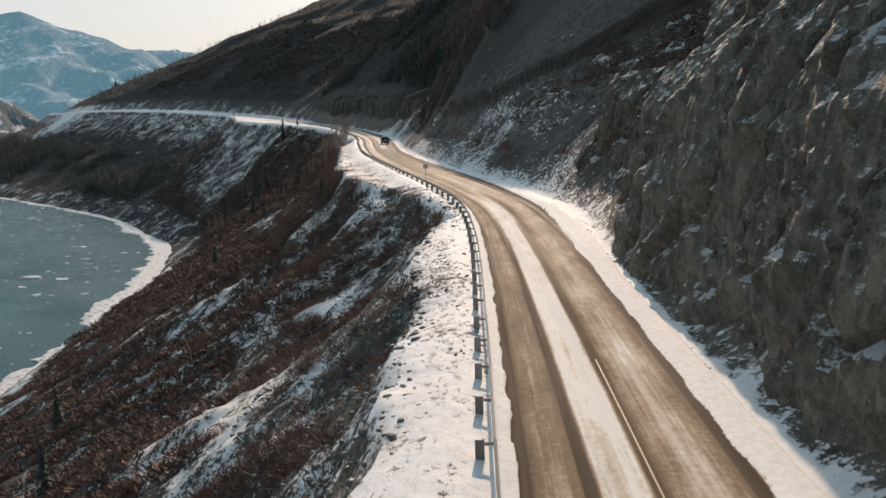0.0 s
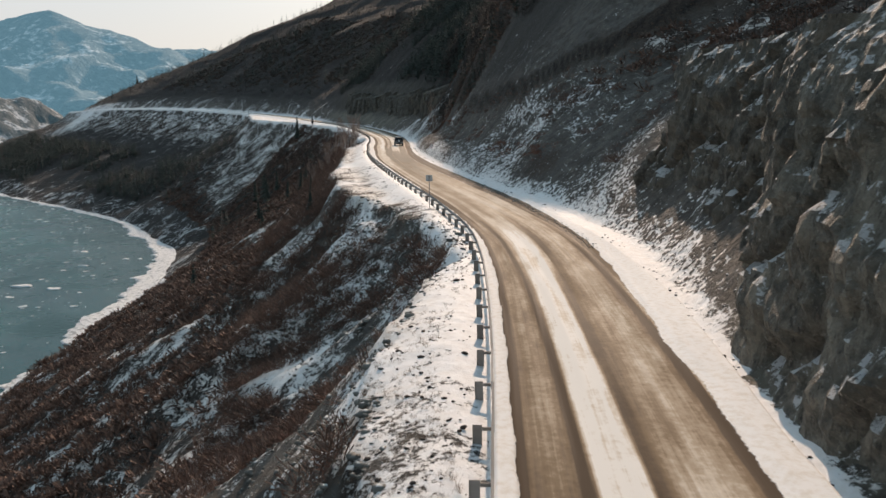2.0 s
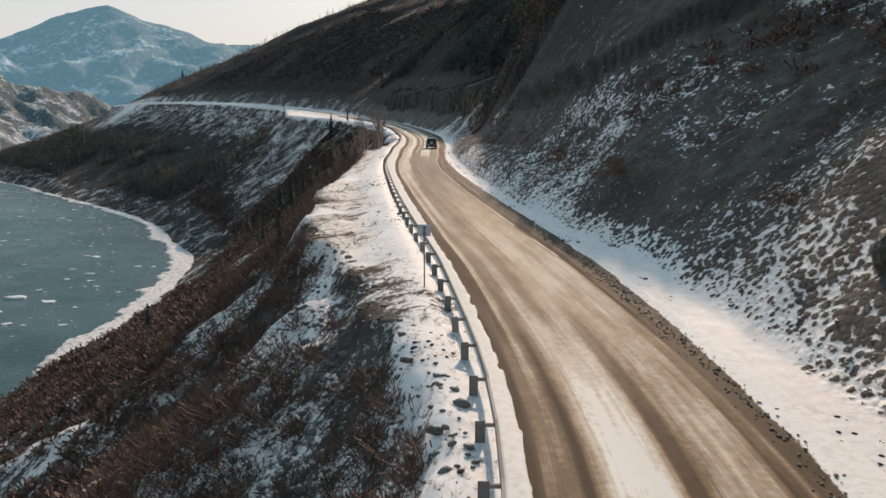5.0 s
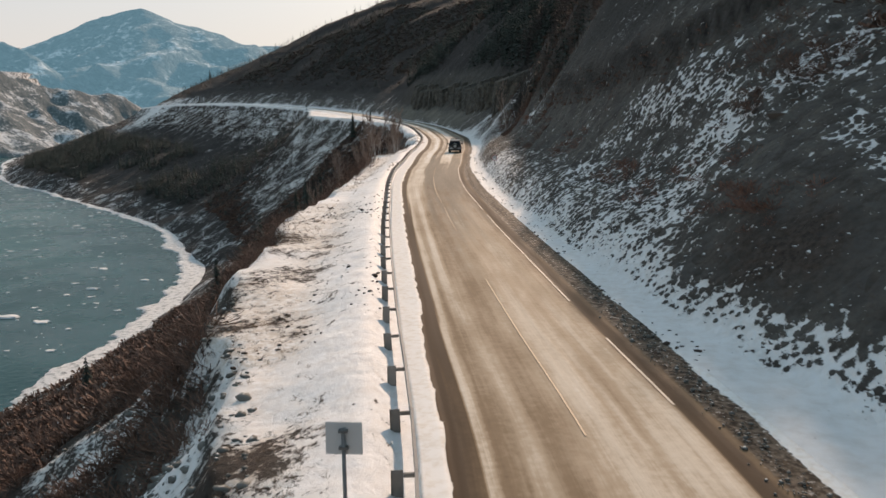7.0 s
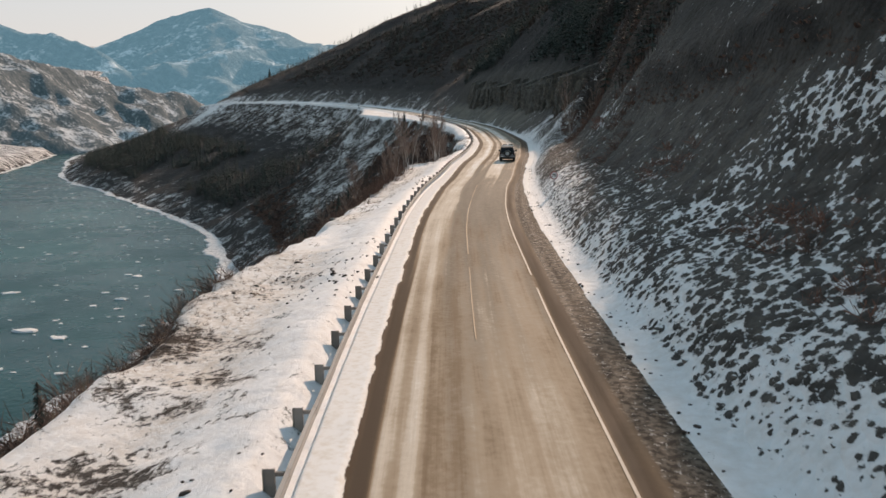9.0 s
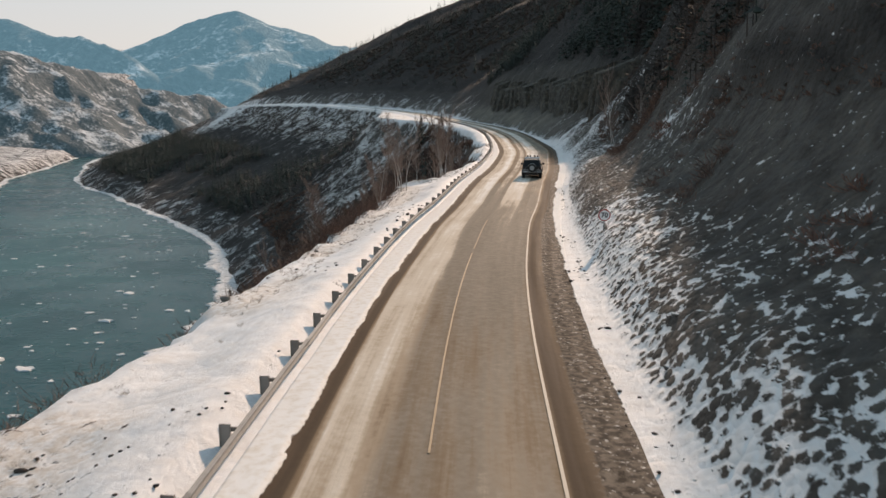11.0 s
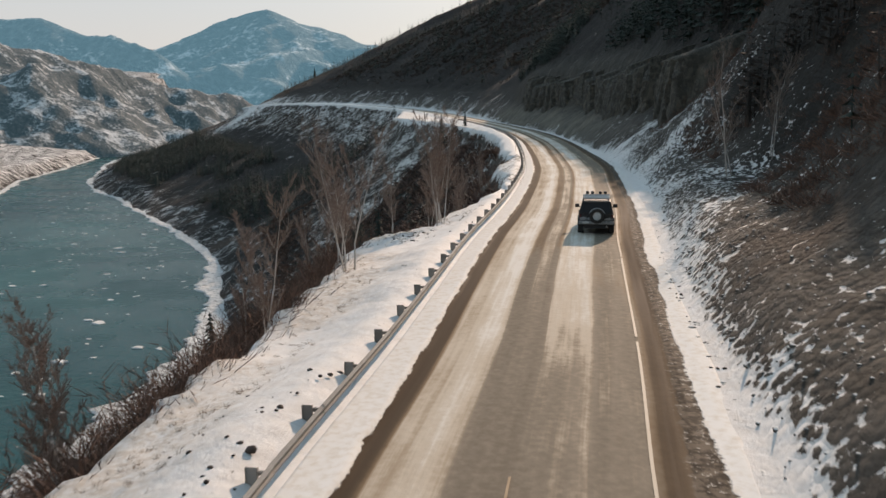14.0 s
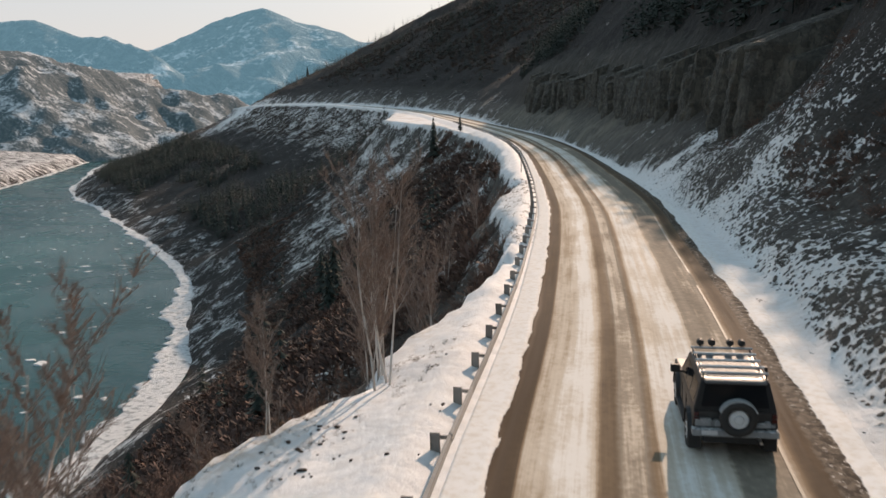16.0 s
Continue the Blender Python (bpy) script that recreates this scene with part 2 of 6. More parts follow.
    snow = np.where(shoulder, 0.78 - 0.09 * smooth(100, 104, near) * (1 - smooth(112, 120, near)) + 0.14 * smooth(165, 190, near) - 0.07 * (1 - smooth(66, 82, near)) - 0.16 * smooth(1.5, 5, -u) * smooth(95, 105, near) * (1 - smooth(150, 175, near)), snow)
    snow = np.where(on, 0.9, snow)
    talus = np.where(d > 0, 0.55 - 0.17 * smooth(1.5, 10, dp) + 0.22 * (1 - smooth(0.3, 1.8, dp)) + -0.02 * smooth(138, 150, near) * (1 - smooth(236, 246, near)) * (1 - smooth(12, 22, dp)), 0)
    snow = np.where(d > 0, talus, snow)
    right = d > 0

    def patch(cn, cd, rn, rd, tilt=0.0):
        """A soft patch on the right slope, centred at (along, up from the toe)."""
        return right * np.exp(-((near - cn - tilt * (dp - cd)) / rn) ** 2 - ((dp - cd) / rd) ** 2)
    scar = smooth(110, 125, near) * (1 - smooth(-1.0, 0.6, lip)) * smooth(3, 8, dp) * (1 - smooth(40, 60, dp))
    above = right * smooth(0.2, 1.6, lip) * bench
    snow += 0.05 * scar - 0.40 * above - 0.5 * right * bench * np.exp(-((lip - 0.3) / 1.1) ** 2)
    snow -= 0.30 * cliff * right * (1 - smooth(9, 14, dp))
    snow -= 0.30 * band * right
    snow += 0.62 * patch(154, 10.0, 6.5, 1.9, -2.2) + 0.40 * patch(141.9, 14.0, 1.6, 2.2) + 0.60 * patch(132.5, 9.6, 2.6, 1.6, 0.5) + 0.40 * patch(128, 8.0, 2.2, 1.5, 1.0) + 0.35 * patch(144, 9.2, 2.0, 1.2) + 0.35 * patch(161, 4.6, 3, 1.2) + 0.40 * patch(134, 3.2, 2.0, 0.9) + 0.4 * patch(223, 8.3, 3, 1.2) + 0.22 * patch(141, 6.0, 4, 2.5) + 0.22 * patch(158, 5.0, 7, 1.6) + 0.30 * patch(140, 24, 5, 4) + 0.34 * patch(116, 25, 9, 3, 1.5) + 0.25 * patch(100, 3.0, 8, 2)
    snow += 0.40 * patch(218, 8.2, 7, 2.6, 1.2) + 0.20 * patch(198, 3.0, 9, 2.6) + 0.10 * patch(178, 3.0, 12, 2.5) + 0.42 * patch(83, 5.2, 4, 2.2) + 0.25 * patch(92, 9, 4, 3)
    snow -= 0.22 * right * smooth(212, 220, near) * (1 - smooth(240, 250, near)) * smooth(0.8, 2.0, dp) * (1 - smooth(4.5, 6, dp))
    snow -= 0.26 * patch(205, 6.0, 5, 2.2) + 0.20 * patch(188, 6.0, 10, 3) + 0.24 * patch(233, 8, 5, 8) + 0.30 * patch(135, 7.5, 4, 3) + 0.32 * patch(126, 4.0, 5, 3.5) + 0.30 * patch(120, 18, 10, 5)
    snow -= 0.22 * right * smooth(244, 256, near) * (1 - smooth(286, 294, near)) * smooth(4, 8, dp)
    snow += 0.34 * right * np.exp(-((near - 297 + 1.5 * dp) / 2.0) ** 2) * (1 - smooth(8, 11, dp)) + 0.25 * right * np.exp(-((near - 318 + 1.2 * dp) / 3.0) ** 2) * (1 - smooth(5, 8, dp))
    snow -= 0.22 * right * smooth(240, 300, near) * smooth(9, 16, dp) + 0.10 * right * smooth(200, 212, near) * (1 - smooth(236, 248, near)) * smooth(1, 3, dp) + 0.07 * right * smooth(160, 170, near) * (1 - smooth(205, 215, near)) * smooth(2, 4, dp)
    snow -= (0.10 + 0.08 * smooth(60, 110, near)) * right * smooth(0.8, 3, dp)
    snow -= 0.34 * right * smooth(112, 118, near) * (1 - smooth(133, 138, near)) * smooth(1.2, 2.2, dp + 0.8 * mid) * (1 - smooth(9, 13, dp))
    snow += 0.25 * right * np.exp(-((near - 125 + 0.9 * dp) / 0.9) ** 2) * (1 - smooth(3, 6, dp))
    snow -= 0.07 * right * smooth(176, 186, near) * (1 - smooth(214, 222, near)) * smooth(0.8, 2.5, dp)
    snow -= 0.20 * right * smooth(70, 76, near) * (1 - smooth(98, 104, near)) * smooth(1.0, 2.4, dp) * (1 - smooth(6, 9, dp)) + 0.18 * patch(153, 5.6, 8, 2.0)
    snow -= 0.19 * right * smooth(203, 209, near) * (1 - smooth(227, 234, near)) * smooth(0.3, 1.0, dp) * (1 - smooth(5.5, 7.5, dp))
    snow += 0.13 * patch(140, 2.5, 7, 3.0) - 0.09 * patch(157, 5.0, 8, 2.2) - 0.08 * patch(214, 4.5, 8, 2.5)
    fan = np.abs(((near + 0.5 * dp) % 27) - 13.5) / 13.5
    snow += 0.26 * smooth(0.72, 0.95, fan) * smooth(236, 250, near) * (1 - smooth(330, 350, near)) * (d > 0) * (1 - smooth(12, 20, dp))
    snow -= 0.10 * smooth(60, 120, dp)
    wood = np.where(u < 0, smooth(315, 350, near) * smooth(6, 16, e), smooth(290, 320, near) * smooth(13, 20, dp))
    screes = np.where(u < 0, bare_scree(near, e), right * np.exp(-((near - 752 - 0.42 * dp) / 14) ** 2) * (1 - smooth(75, 90, dp)) + smooth(800, 850, near) * (1 - smooth(8, 20, dp)))
    screes = np.clip(screes, 0, 1)
    wood = np.clip(wood - screes, 0, 1)
    snow += np.where(near > 600, 0.10, 0.09) * screes - 0.16 * wood
    spot = lambda cx, cy, r: np.exp(-((x - cx) ** 2 + (y - cy) ** 2) / r ** 2)
    snow += 0.25 * spot(-440, 1040, 60) + 0.45 * spot(-435, 935, 42)
    snow = np.where((far < 0) & (bank < 0), 0.52, snow)
    snow += 0.24 * (1 - smooth(14, 28, bank)) * (bank > 0) * (u < 0)
    brown = np.where(u < 0, 0.55 * smooth(0, 12, e), 0.15 + 0.95 * smooth(8, 26, dp) - 0.5 * scar) * (1 - 0.85 * above) + 0.6 * mid
    brown = np.where((u < 0) & (bank < 22), 0.05, brown)
    brown = np.where(shoulder, 0.9 * smooth(1.8, 5.0, -u) * smooth(0.42, 0.6, fbm(x / 5, y / 5, 3)) + 0.5 * smooth(3.0, 5.0, -u) * smooth(106, 116, near) * (1 - smooth(140, 150, near)), brown)
    brown += 0.9 * patch(232, 8, 5, 8) + 0.6 * patch(126, 4, 5, 3.5) + 0.5 * patch(188, 6, 10, 3) - 0.6 * patch(214, 4, 9, 4)
    # the band on the terrace lip also paints in the step's shade
    brush_shade = wood + np.where(u < 0, 0.45 * smooth(8, 20, e) * (bank > 22), 0.75 * right * smooth(232, 250, near) * smooth(4, 9, dp) + 0.10 * above + 1.6 * right * bench * np.exp(-((lip - 0.05) / 0.30) ** 2) + 0.6 * right * smooth(160, 175, near) * (1 - smooth(200, 207, near)) * smooth(9, 14, dp))
    lumps = right * (1 - smooth(14, 22, dp)) * smooth(62, 75, near) * (1 - smooth(300, 330, near))
    rock = np.clip(cliff * (d > 0) * (1 - smooth(9, 15, dp)) + band * (d > 0) * (1 - smooth(12, 20, dp)), 0, 1)
    return z, u, near, np.clip(snow, 0, 1), np.clip(brown, 0, 1), rock, np.clip(brush_shade, 0, 1), lumps

# ---- materials ----
def material(name, rough=0.8, metal=0.0, color=(0.5, 0.5, 0.5)):
    m = bpy.data.materials.new(name)
    m.use_nodes = True
    b = m.node_tree.nodes["Principled BSDF"]
    b.inputs["Roughness"].default_value, b.inputs["Metallic"].default_value = rough, metal
    b.inputs["Base Color"].default_value = (*color, 1)
    return m


class Nodes:
    """Short hand for building a node material."""

    def __init__(self, m):
        self.n, self.l = m.node_tree.nodes, m.node_tree.links
        self.bsdf = self.n["Principled BSDF"]

    def put(self, socket, value):
        if isinstance(value, bpy.types.NodeSocket):
            self.l.new(value, socket)
        else:
            socket.default_value = value

    def math(self, op, a, b=0.0, c=0.0):
        n = self.n.new("ShaderNodeMath")
        n.operation = op
        for s, v in zip(n.inputs, (a, b, c)):
            self.put(s, v)
        return n.outputs[0]

    def step(self, v, lo, hi, a=0.0, b=1.0):
        n = self.n.new("ShaderNodeMapRange")
        n.interpolation_type = "SMOOTHSTEP"
        for i, w in enumerate((v, lo, hi, a, b)):
            self.put(n.inputs[i], w)
        return n.outputs[0]

    def mix(self, f, a, b):
        n = self.n.new("ShaderNodeMix")
        n.data_type = "RGBA"
        self.put(n.inputs[0], f)
        for s, v in ((n.inputs[6], a), (n.inputs[7], b)):
            self.put(s, (*v, 1) if isinstance(v, tuple) else v)
        return n.outputs[2]

    def noise(self, scale, detail=4, vector=None, rough=0.6, distort=0.0):
        n = self.n.new("ShaderNodeTexNoise")
        n.inputs["Scale"].default_value, n.inputs["Detail"].default_value = scale, detail
        n.inputs["Roughness"].default_value, n.inputs["Distortion"].default_value = rough, distort
        if vector is not None:
            self.l.new(vector, n.inputs["Vector"])
        return n.outputs[0]

    def noise_colour(self, scale, detail, vector):
        n = self.n.new("ShaderNodeTexNoise")
        n.inputs["Scale"].default_value, n.inputs["Detail"].default_value = scale, detail
        self.l.new(vector, n.inputs["Vector"])
        return n.outputs["Color"]

    def voronoi(self, scale, vector=None, feature="F1"):
        n = self.n.new("ShaderNodeTexVoronoi")
        n.feature = feature
        n.inputs["Scale"].default_value = scale
        if vector is not None:
            self.l.new(vector, n.inputs["Vector"])
        return n

    def layer(self, name):
        n = self.n.new("ShaderNodeAttribute")
        n.attribute_name = name
        return n.outputs["Fac"]

    def place(self, scale=(1, 1, 1), turn=(0, 0, 0)):
        t, m = self.n.new("ShaderNodeTexCoord"), self.n.new("ShaderNodeMapping")
        m.inputs["Scale"].default_value = scale
        m.inputs["Rotation"].default_value = [radians(a) for a in turn]
        self.l.new(t.outputs["Object"], m.inputs["Vector"])
        return m.outputs[0]

    def relief(self, height, strength, distance):
        n = self.n.new("ShaderNodeBump")
        n.inputs["Strength"].default_value, n.inputs["Distance"].default_value = strength, distance
        self.l.new(height, n.inputs["Height"])
        self.l.new(n.outputs[0], self.bsdf.inputs["Normal"])

    def random(self, island=False):
        if island:
            return self.n.new("ShaderNodeNewGeometry").outputs["Random Per Island"]
        return self.n.new("ShaderNodeObjectInfo").outputs["Random"]

    def up(self):
        g, s = self.n.new("ShaderNodeNewGeometry"), self.n.new("ShaderNodeSeparateXYZ")
        self.l.new(g.outputs["Normal"], s.inputs[0])
        return s.outputs[2]


def ground_material():
    m = material("hill_ground", 0.95)
    k = Nodes(m)
    at = k.place()
    streak = k.place((1.0, 0.8, 0.62), (0, 30, 0))
    stones = k.voronoi(1.1, at)
    n_big, n_mid, n_fine = k.noise(0.11, 3, at), k.noise(0.7, 5, streak, 0.68), k.noise(2.9, 8, at, 0.78)
    scree = k.mix(k.step(n_mid, 0.35, 0.7), (0.072, 0.063, 0.054), (0.165, 0.145, 0.122))
    scree = k.mix(k.step(stones.outputs["Color"], 0.3, 0.9, 0.0, 0.5), scree, (0.140, 0.130, 0.119))
    earth = k.mix(k.step(n_fine, 0.3, 0.75), (0.040, 0.031, 0.026), (0.128, 0.098, 0.078))
    base = k.mix(k.step(k.math("ADD", k.layer("brown"), k.math("MULTIPLY", k.math("SUBTRACT", n_mid, 0.5), 1.2)), 0.25, 0.7), scree, earth)
    stone = k.mix(k.step(k.noise(0.9, 6, k.place((1, 1, 0.35)), 0.7), 0.3, 0.72), (0.075, 0.068, 0.056), (0.215, 0.195, 0.16))
    stone = k.mix(k.step(k.noise(0.22, 4, k.place((1, 1, 0.25)), 0.6), 0.45, 0.7, 0, 0.6), stone, (0.27, 0.235, 0.18))
    base = k.mix(k.layer("rock"), base, stone)
    twigs = k.mix(k.step(n_fine, 0.3, 0.72), (0.015, 0.0135, 0.0125), (0.054, 0.047, 0.042))
    # twig colour for brush cover, and for the painted shade along the lip
    base = k.mix(k.math("MULTIPLY", k.layer("brush_shade"), k.step(n_mid, 0.25, 0.6, 0.55, 1.0)), base, twigs)
    cover = k.math("ADD", k.math("MULTIPLY", k.math("SUBTRACT", n_mid, 0.5), 1.5), k.math("MULTIPLY", k.math("SUBTRACT", n_big, 0.5), 1.5))
    cover = k.math("ADD", cover, k.math("MULTIPLY", k.math("SUBTRACT", n_fine, 0.5), 1.9))
    cover = k.math("MULTIPLY", cover, k.step(k.layer("snow"), 0.5, 0.85, 1.0, 0.5))
    blocks = k.voronoi(3.1, k.place((1.0, 0.7, 0.8), (0, 0, 35)))
    drift = k.noise(1.5, 5, k.place((1.3, 0.35, 0.7), (0, 0, 38)), 0.7)
    cover = k.math("ADD", cover, k.math("MULTIPLY", k.layer("lumps"), k.math("MULTIPLY", k.math("SUBTRACT", blocks.outputs["Distance"], 0.50), 1.2)))
    cover = k.math("ADD", cover, k.math("MULTIPLY", k.layer("lumps"), k.math("MULTIPLY", k.math("SUBTRACT", drift, 0.54), 1.5)))
    cover = k.math("ADD", cover, k.layer("snow"))
    cover = k.math("ADD", cover, k.math("MULTIPLY", k.math("SUBTRACT", k.up(), 0.85), 0.35))
    grain = k.noise(9.0, 3, at, 0.7)
    cover = k.math("ADD", cover, k.math("MULTIPLY", k.math("SUBTRACT", grain, 0.5), 0.45))
    stubble = k.math("MULTIPLY", k.step(k.noise(0.95, 7, k.place((1.0, 0.55, 1.0), (0, 0, 25)), 0.78), 0.60, 0.70), k.step(k.layer("snow"), 0.55, 0.7))
    cover = k.math("SUBTRACT", cover, k.math("MULTIPLY", stubble, 0.5))
    mask = k.step(cover, 0.48, 0.60)
    white = k.mix(k.step(k.noise(1.7, 4, at), 0.35, 0.8), (0.84, 0.82, 0.80), (0.74, 0.70, 0.66))
    white = k.mix(k.math("MULTIPLY", k.layer("brown"), k.step(n_fine, 0.35, 0.65, 0.0, 0.8)), white, (0.50, 0.40, 0.30))
    k.put(k.bsdf.inputs["Base Color"], k.mix(mask, base, white))
    k.put(k.bsdf.inputs["Roughness"], k.step(mask, 0, 1, 0.95, 0.75))
    k.bsdf.inputs["Specular IOR Level"].default_value = 0.2
    height = k.math("ADD", k.math("MULTIPLY", k.math("SUBTRACT", 1.0, stones.outputs["Distance"]), 0.5), k.math("ADD", n_mid, k.math("MULTIPLY", n_fine, 0.5)))
    height = k.math("MULTIPLY", height, k.step(mask, 0, 1, 1.0, 0.22))
    height = k.math("SUBTRACT", height, k.math("MULTIPLY", k.math("MULTIPLY", k.layer("lumps"), blocks.outputs["Distance"]), k.step(mask, 0, 1, 0.7, 0.4)))
    k.relief(height, 0.9, 0.45)
    return m


def road_material():
    """Asphalt under packed snow, sand and mud; UV holds metres across and along, the layers say what lies where."""
    m = material("winter_road", 0.75)
    k = Nodes(m)
    uv = k.n.new("ShaderNodeUVMap")
    uv.uv_map = "across_along"

    def stretched(su, ss, scale, detail=4):
        n = k.n.new("ShaderNodeMapping")
        n.inputs["Scale"].default_value = (su, ss, 1)
        k.l.new(uv.outputs[0], n.inputs["Vector"])
        return k.noise(scale, detail, n.outputs[0], 0.62)

    streaks = stretched(2.2, 0.04, 1.0, 3)
    blots = stretched(0.75, 0.16, 1.0, 6)
    grit = k.noise(3.6, 4, k.place((1, 1, 1), (0, 0, 33)), 0.6)
    scratch = k.math("MULTIPLY", k.math("SUBTRACT", stretched(5.0, 0.10, 1.0, 3), 0.5), 0.45)
    edge = k.math("ADD", scratch, k.math("MULTIPLY", k.math("SUBTRACT", grit, 0.5), 0.40))
    edge = k.math("ADD", edge, k.math("MULTIPLY", k.math("SUBTRACT", streaks, 0.5), 0.75))
    edge = k.math("ADD", edge, k.math("MULTIPLY", k.math("SUBTRACT", blots, 0.5), 0.95))
    crumbs = k.math("MULTIPLY", k.math("SUBTRACT", grit, 0.5), 1.6)

    def over(col, layer_name, paint, wobble, soft=(0.30, 0.70)):
        mask = k.step(k.math("ADD", k.layer(layer_name), wobble), soft[0], soft[1])
        return k.mix(mask, col, paint), mask

    # from wet dirt over sand to packed snow
    tone = k.math("ADD", k.layer("tone"), k.math("MULTIPLY", k.math("MULTIPLY", edge, k.layer("streaky")), k.step(k.layer("tone"), 0.0, 0.5, 0.25, 0.95)))
    col = (0.080, 0.057, 0.039)
    for lo, hi, paint in ((0.05, 0.40, (0.215, 0.154, 0.097)), (0.36, 0.60, (0.39, 0.308, 0.222)), (0.56, 0.80, (0.60, 0.520, 0.422)), (0.78, 1.0, (0.80, 0.76, 0.70))):
        col = k.mix(k.step(tone, lo, hi), col, paint)
    packed = k.step(tone, 0.6, 0.95)
    worn = k.math("MULTIPLY", k.step(k.math("ADD", k.layer("bare"), edge), 0.2, 0.8), k.step(tone, 0.55, 0.75, 0.8, 0.0))
    col = k.mix(k.math("MULTIPLY", worn, k.step(tone, 0.1, 0.3)), col, k.mix(k.step(grit, 0.3, 0.75), (0.195, 0.170, 0.137), (0.255, 0.224, 0.182)))
    col, _ = over(col, "gravel", k.mix(k.step(grit, 0.40, 0.60), (0.040, 0.032, 0.025), (0.150, 0.122, 0.095)), crumbs, (0.36, 0.6))
    flecks = k.math("MULTIPLY", k.layer("gravel"), k.step(k.noise(5.2, 3, k.place(), 0.65), 0.60, 0.68))
    col = k.mix(k.math("MULTIPLY", flecks, 0.8), col, (0.66, 0.62, 0.57))
    col, white = over(col, "white", k.mix(k.step(grit, 0.4, 0.75), (0.86, 0.84, 0.81), (0.74, 0.69, 0.62)), k.math("MULTIPLY", k.math("ADD", crumbs, edge), 0.45), (0.40, 0.60))
    k.put(k.bsdf.inputs["Base Color"], col)
    k.put(k.bsdf.inputs["Roughness"], k.step(streaks, 0.35, 0.7, 0.75, 0.92))
    k.bsdf.inputs["Specular IOR Level"].default_value = 0.05
    k.relief(k.math("ADD", k.math("MULTIPLY", grit, 0.3), k.math("ADD", k.math("MULTIPLY", packed, 0.5), white)), 0.45, 0.05)
    return m


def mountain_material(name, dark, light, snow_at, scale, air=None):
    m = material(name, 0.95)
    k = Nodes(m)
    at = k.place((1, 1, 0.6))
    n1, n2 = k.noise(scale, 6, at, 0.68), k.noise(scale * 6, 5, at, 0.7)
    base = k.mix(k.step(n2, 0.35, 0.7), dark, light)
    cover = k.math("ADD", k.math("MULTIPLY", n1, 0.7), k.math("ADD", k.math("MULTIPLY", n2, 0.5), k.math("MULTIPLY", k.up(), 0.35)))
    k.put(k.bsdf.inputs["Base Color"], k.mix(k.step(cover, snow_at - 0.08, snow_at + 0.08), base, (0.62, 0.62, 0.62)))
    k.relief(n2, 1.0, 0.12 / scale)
    # air: haze before the mountain, given as a glow of its own surface
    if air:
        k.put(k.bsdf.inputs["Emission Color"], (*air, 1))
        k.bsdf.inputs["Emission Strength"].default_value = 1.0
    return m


def water_material():
    m = material("river_water", 0.12, 0, (0.035, 0.075, 0.075))
    k = Nodes(m)
    at = k.place()
    k.put(k.bsdf.inputs["Base Color"], k.mix(k.step(k.noise(0.012, 4, at), 0.35, 0.7), (0.008, 0.052, 0.054), (0.024, 0.098, 0.096)))
    k.bsdf.inputs["IOR"].default_value = 1.33
    k.bsdf.inputs["Specular IOR Level"].default_value = 0.2
    k.put(k.bsdf.inputs["Roughness"], k.step(k.noise(0.03, 3, at), 0.3, 0.7, 0.16, 0.34))
    k.relief(k.noise(0.5, 4, at), 0.45, 0.5)
    return m


def varied(name, a, b, rough=0.9, island=True, scale=2.0, metal=0.0):
    m = material(name, rough, metal)
    k = Nodes(m)
    f = k.math("ADD", k.math("MULTIPLY", k.random(island), 0.7), k.math("MULTIPLY", k.noise(scale, 3, k.place()), 0.5))
    k.put(k.bsdf.inputs["Base Color"], k.mix(k.step(f, 0.15, 1.0), a, b))
    return m


def frosted(name, a, b, snow_at=0.55, rough=0.9, scale=3.0):
    """A varied stone with snow caught on its upper side."""
    m = material(name, rough)
    k = Nodes(m)
    n = k.noise(scale, 5, k.place(), 0.65)
    col = k.mix(k.math("ADD", k.math("MULTIPLY", n, 0.6), k.math("MULTIPLY", k.random(True), 0.5)), a, b)
    cap = k.step(k.math("ADD", k.up(), k.math("MULTIPLY", k.math("SUBTRACT", n, 0.5), 0.9)), snow_at, snow_at + 0.2)
    k.put(k.bsdf.inputs["Base Color"], k.mix(cap, col, (0.74, 0.72, 0.69)))
    k.relief(n, 0.5, 0.08)
    return m


M_GROUND, M_ROAD, M_WATER = ground_material(), road_material(), water_material()
M_PEAK = mountain_material("far_mountain", (0.050, 0.080, 0.098), (0.12, 0.16, 0.18), 1.0, 0.007, (0.080, 0.165, 0.208))   # a distant backdrop; haze painted as bluish base colour and an air-light glow
M_RUGGED = mountain_material("rugged_mountain", (0.034, 0.044, 0.048), (0.12, 0.115, 0.108), 0.955, 0.028, (0.016, 0.034, 0.043))   # far off; thin haze put into bluish darks and a faint air-light glow
M_SHRUB = varied("bare_shrub_twigs", (0.058, 0.035, 0.027), (0.205, 0.118, 0.083))
M_GRASS = varied("dry_grass", (0.12, 0.075, 0.042), (0.27, 0.185, 0.115))
M_SPRUCE = varied("spruce_needles", (0.013, 0.022, 0.017), (0.044, 0.056, 0.042))
M_LARCH = varied("bare_larch", (0.024, 0.019, 0.016), (0.074, 0.056, 0.045))
M_BARK = varied("birch_bark", (0.36, 0.31, 0.27), (0.66, 0.61, 0.56), 0.8)
M_TWIG = varied("birch_twigs", (0.17, 0.125, 0.10), (0.36, 0.27, 0.22))
M_TRUNK = varied("dark_bark", (0.035, 0.026, 0.02), (0.07, 0.05, 0.04))
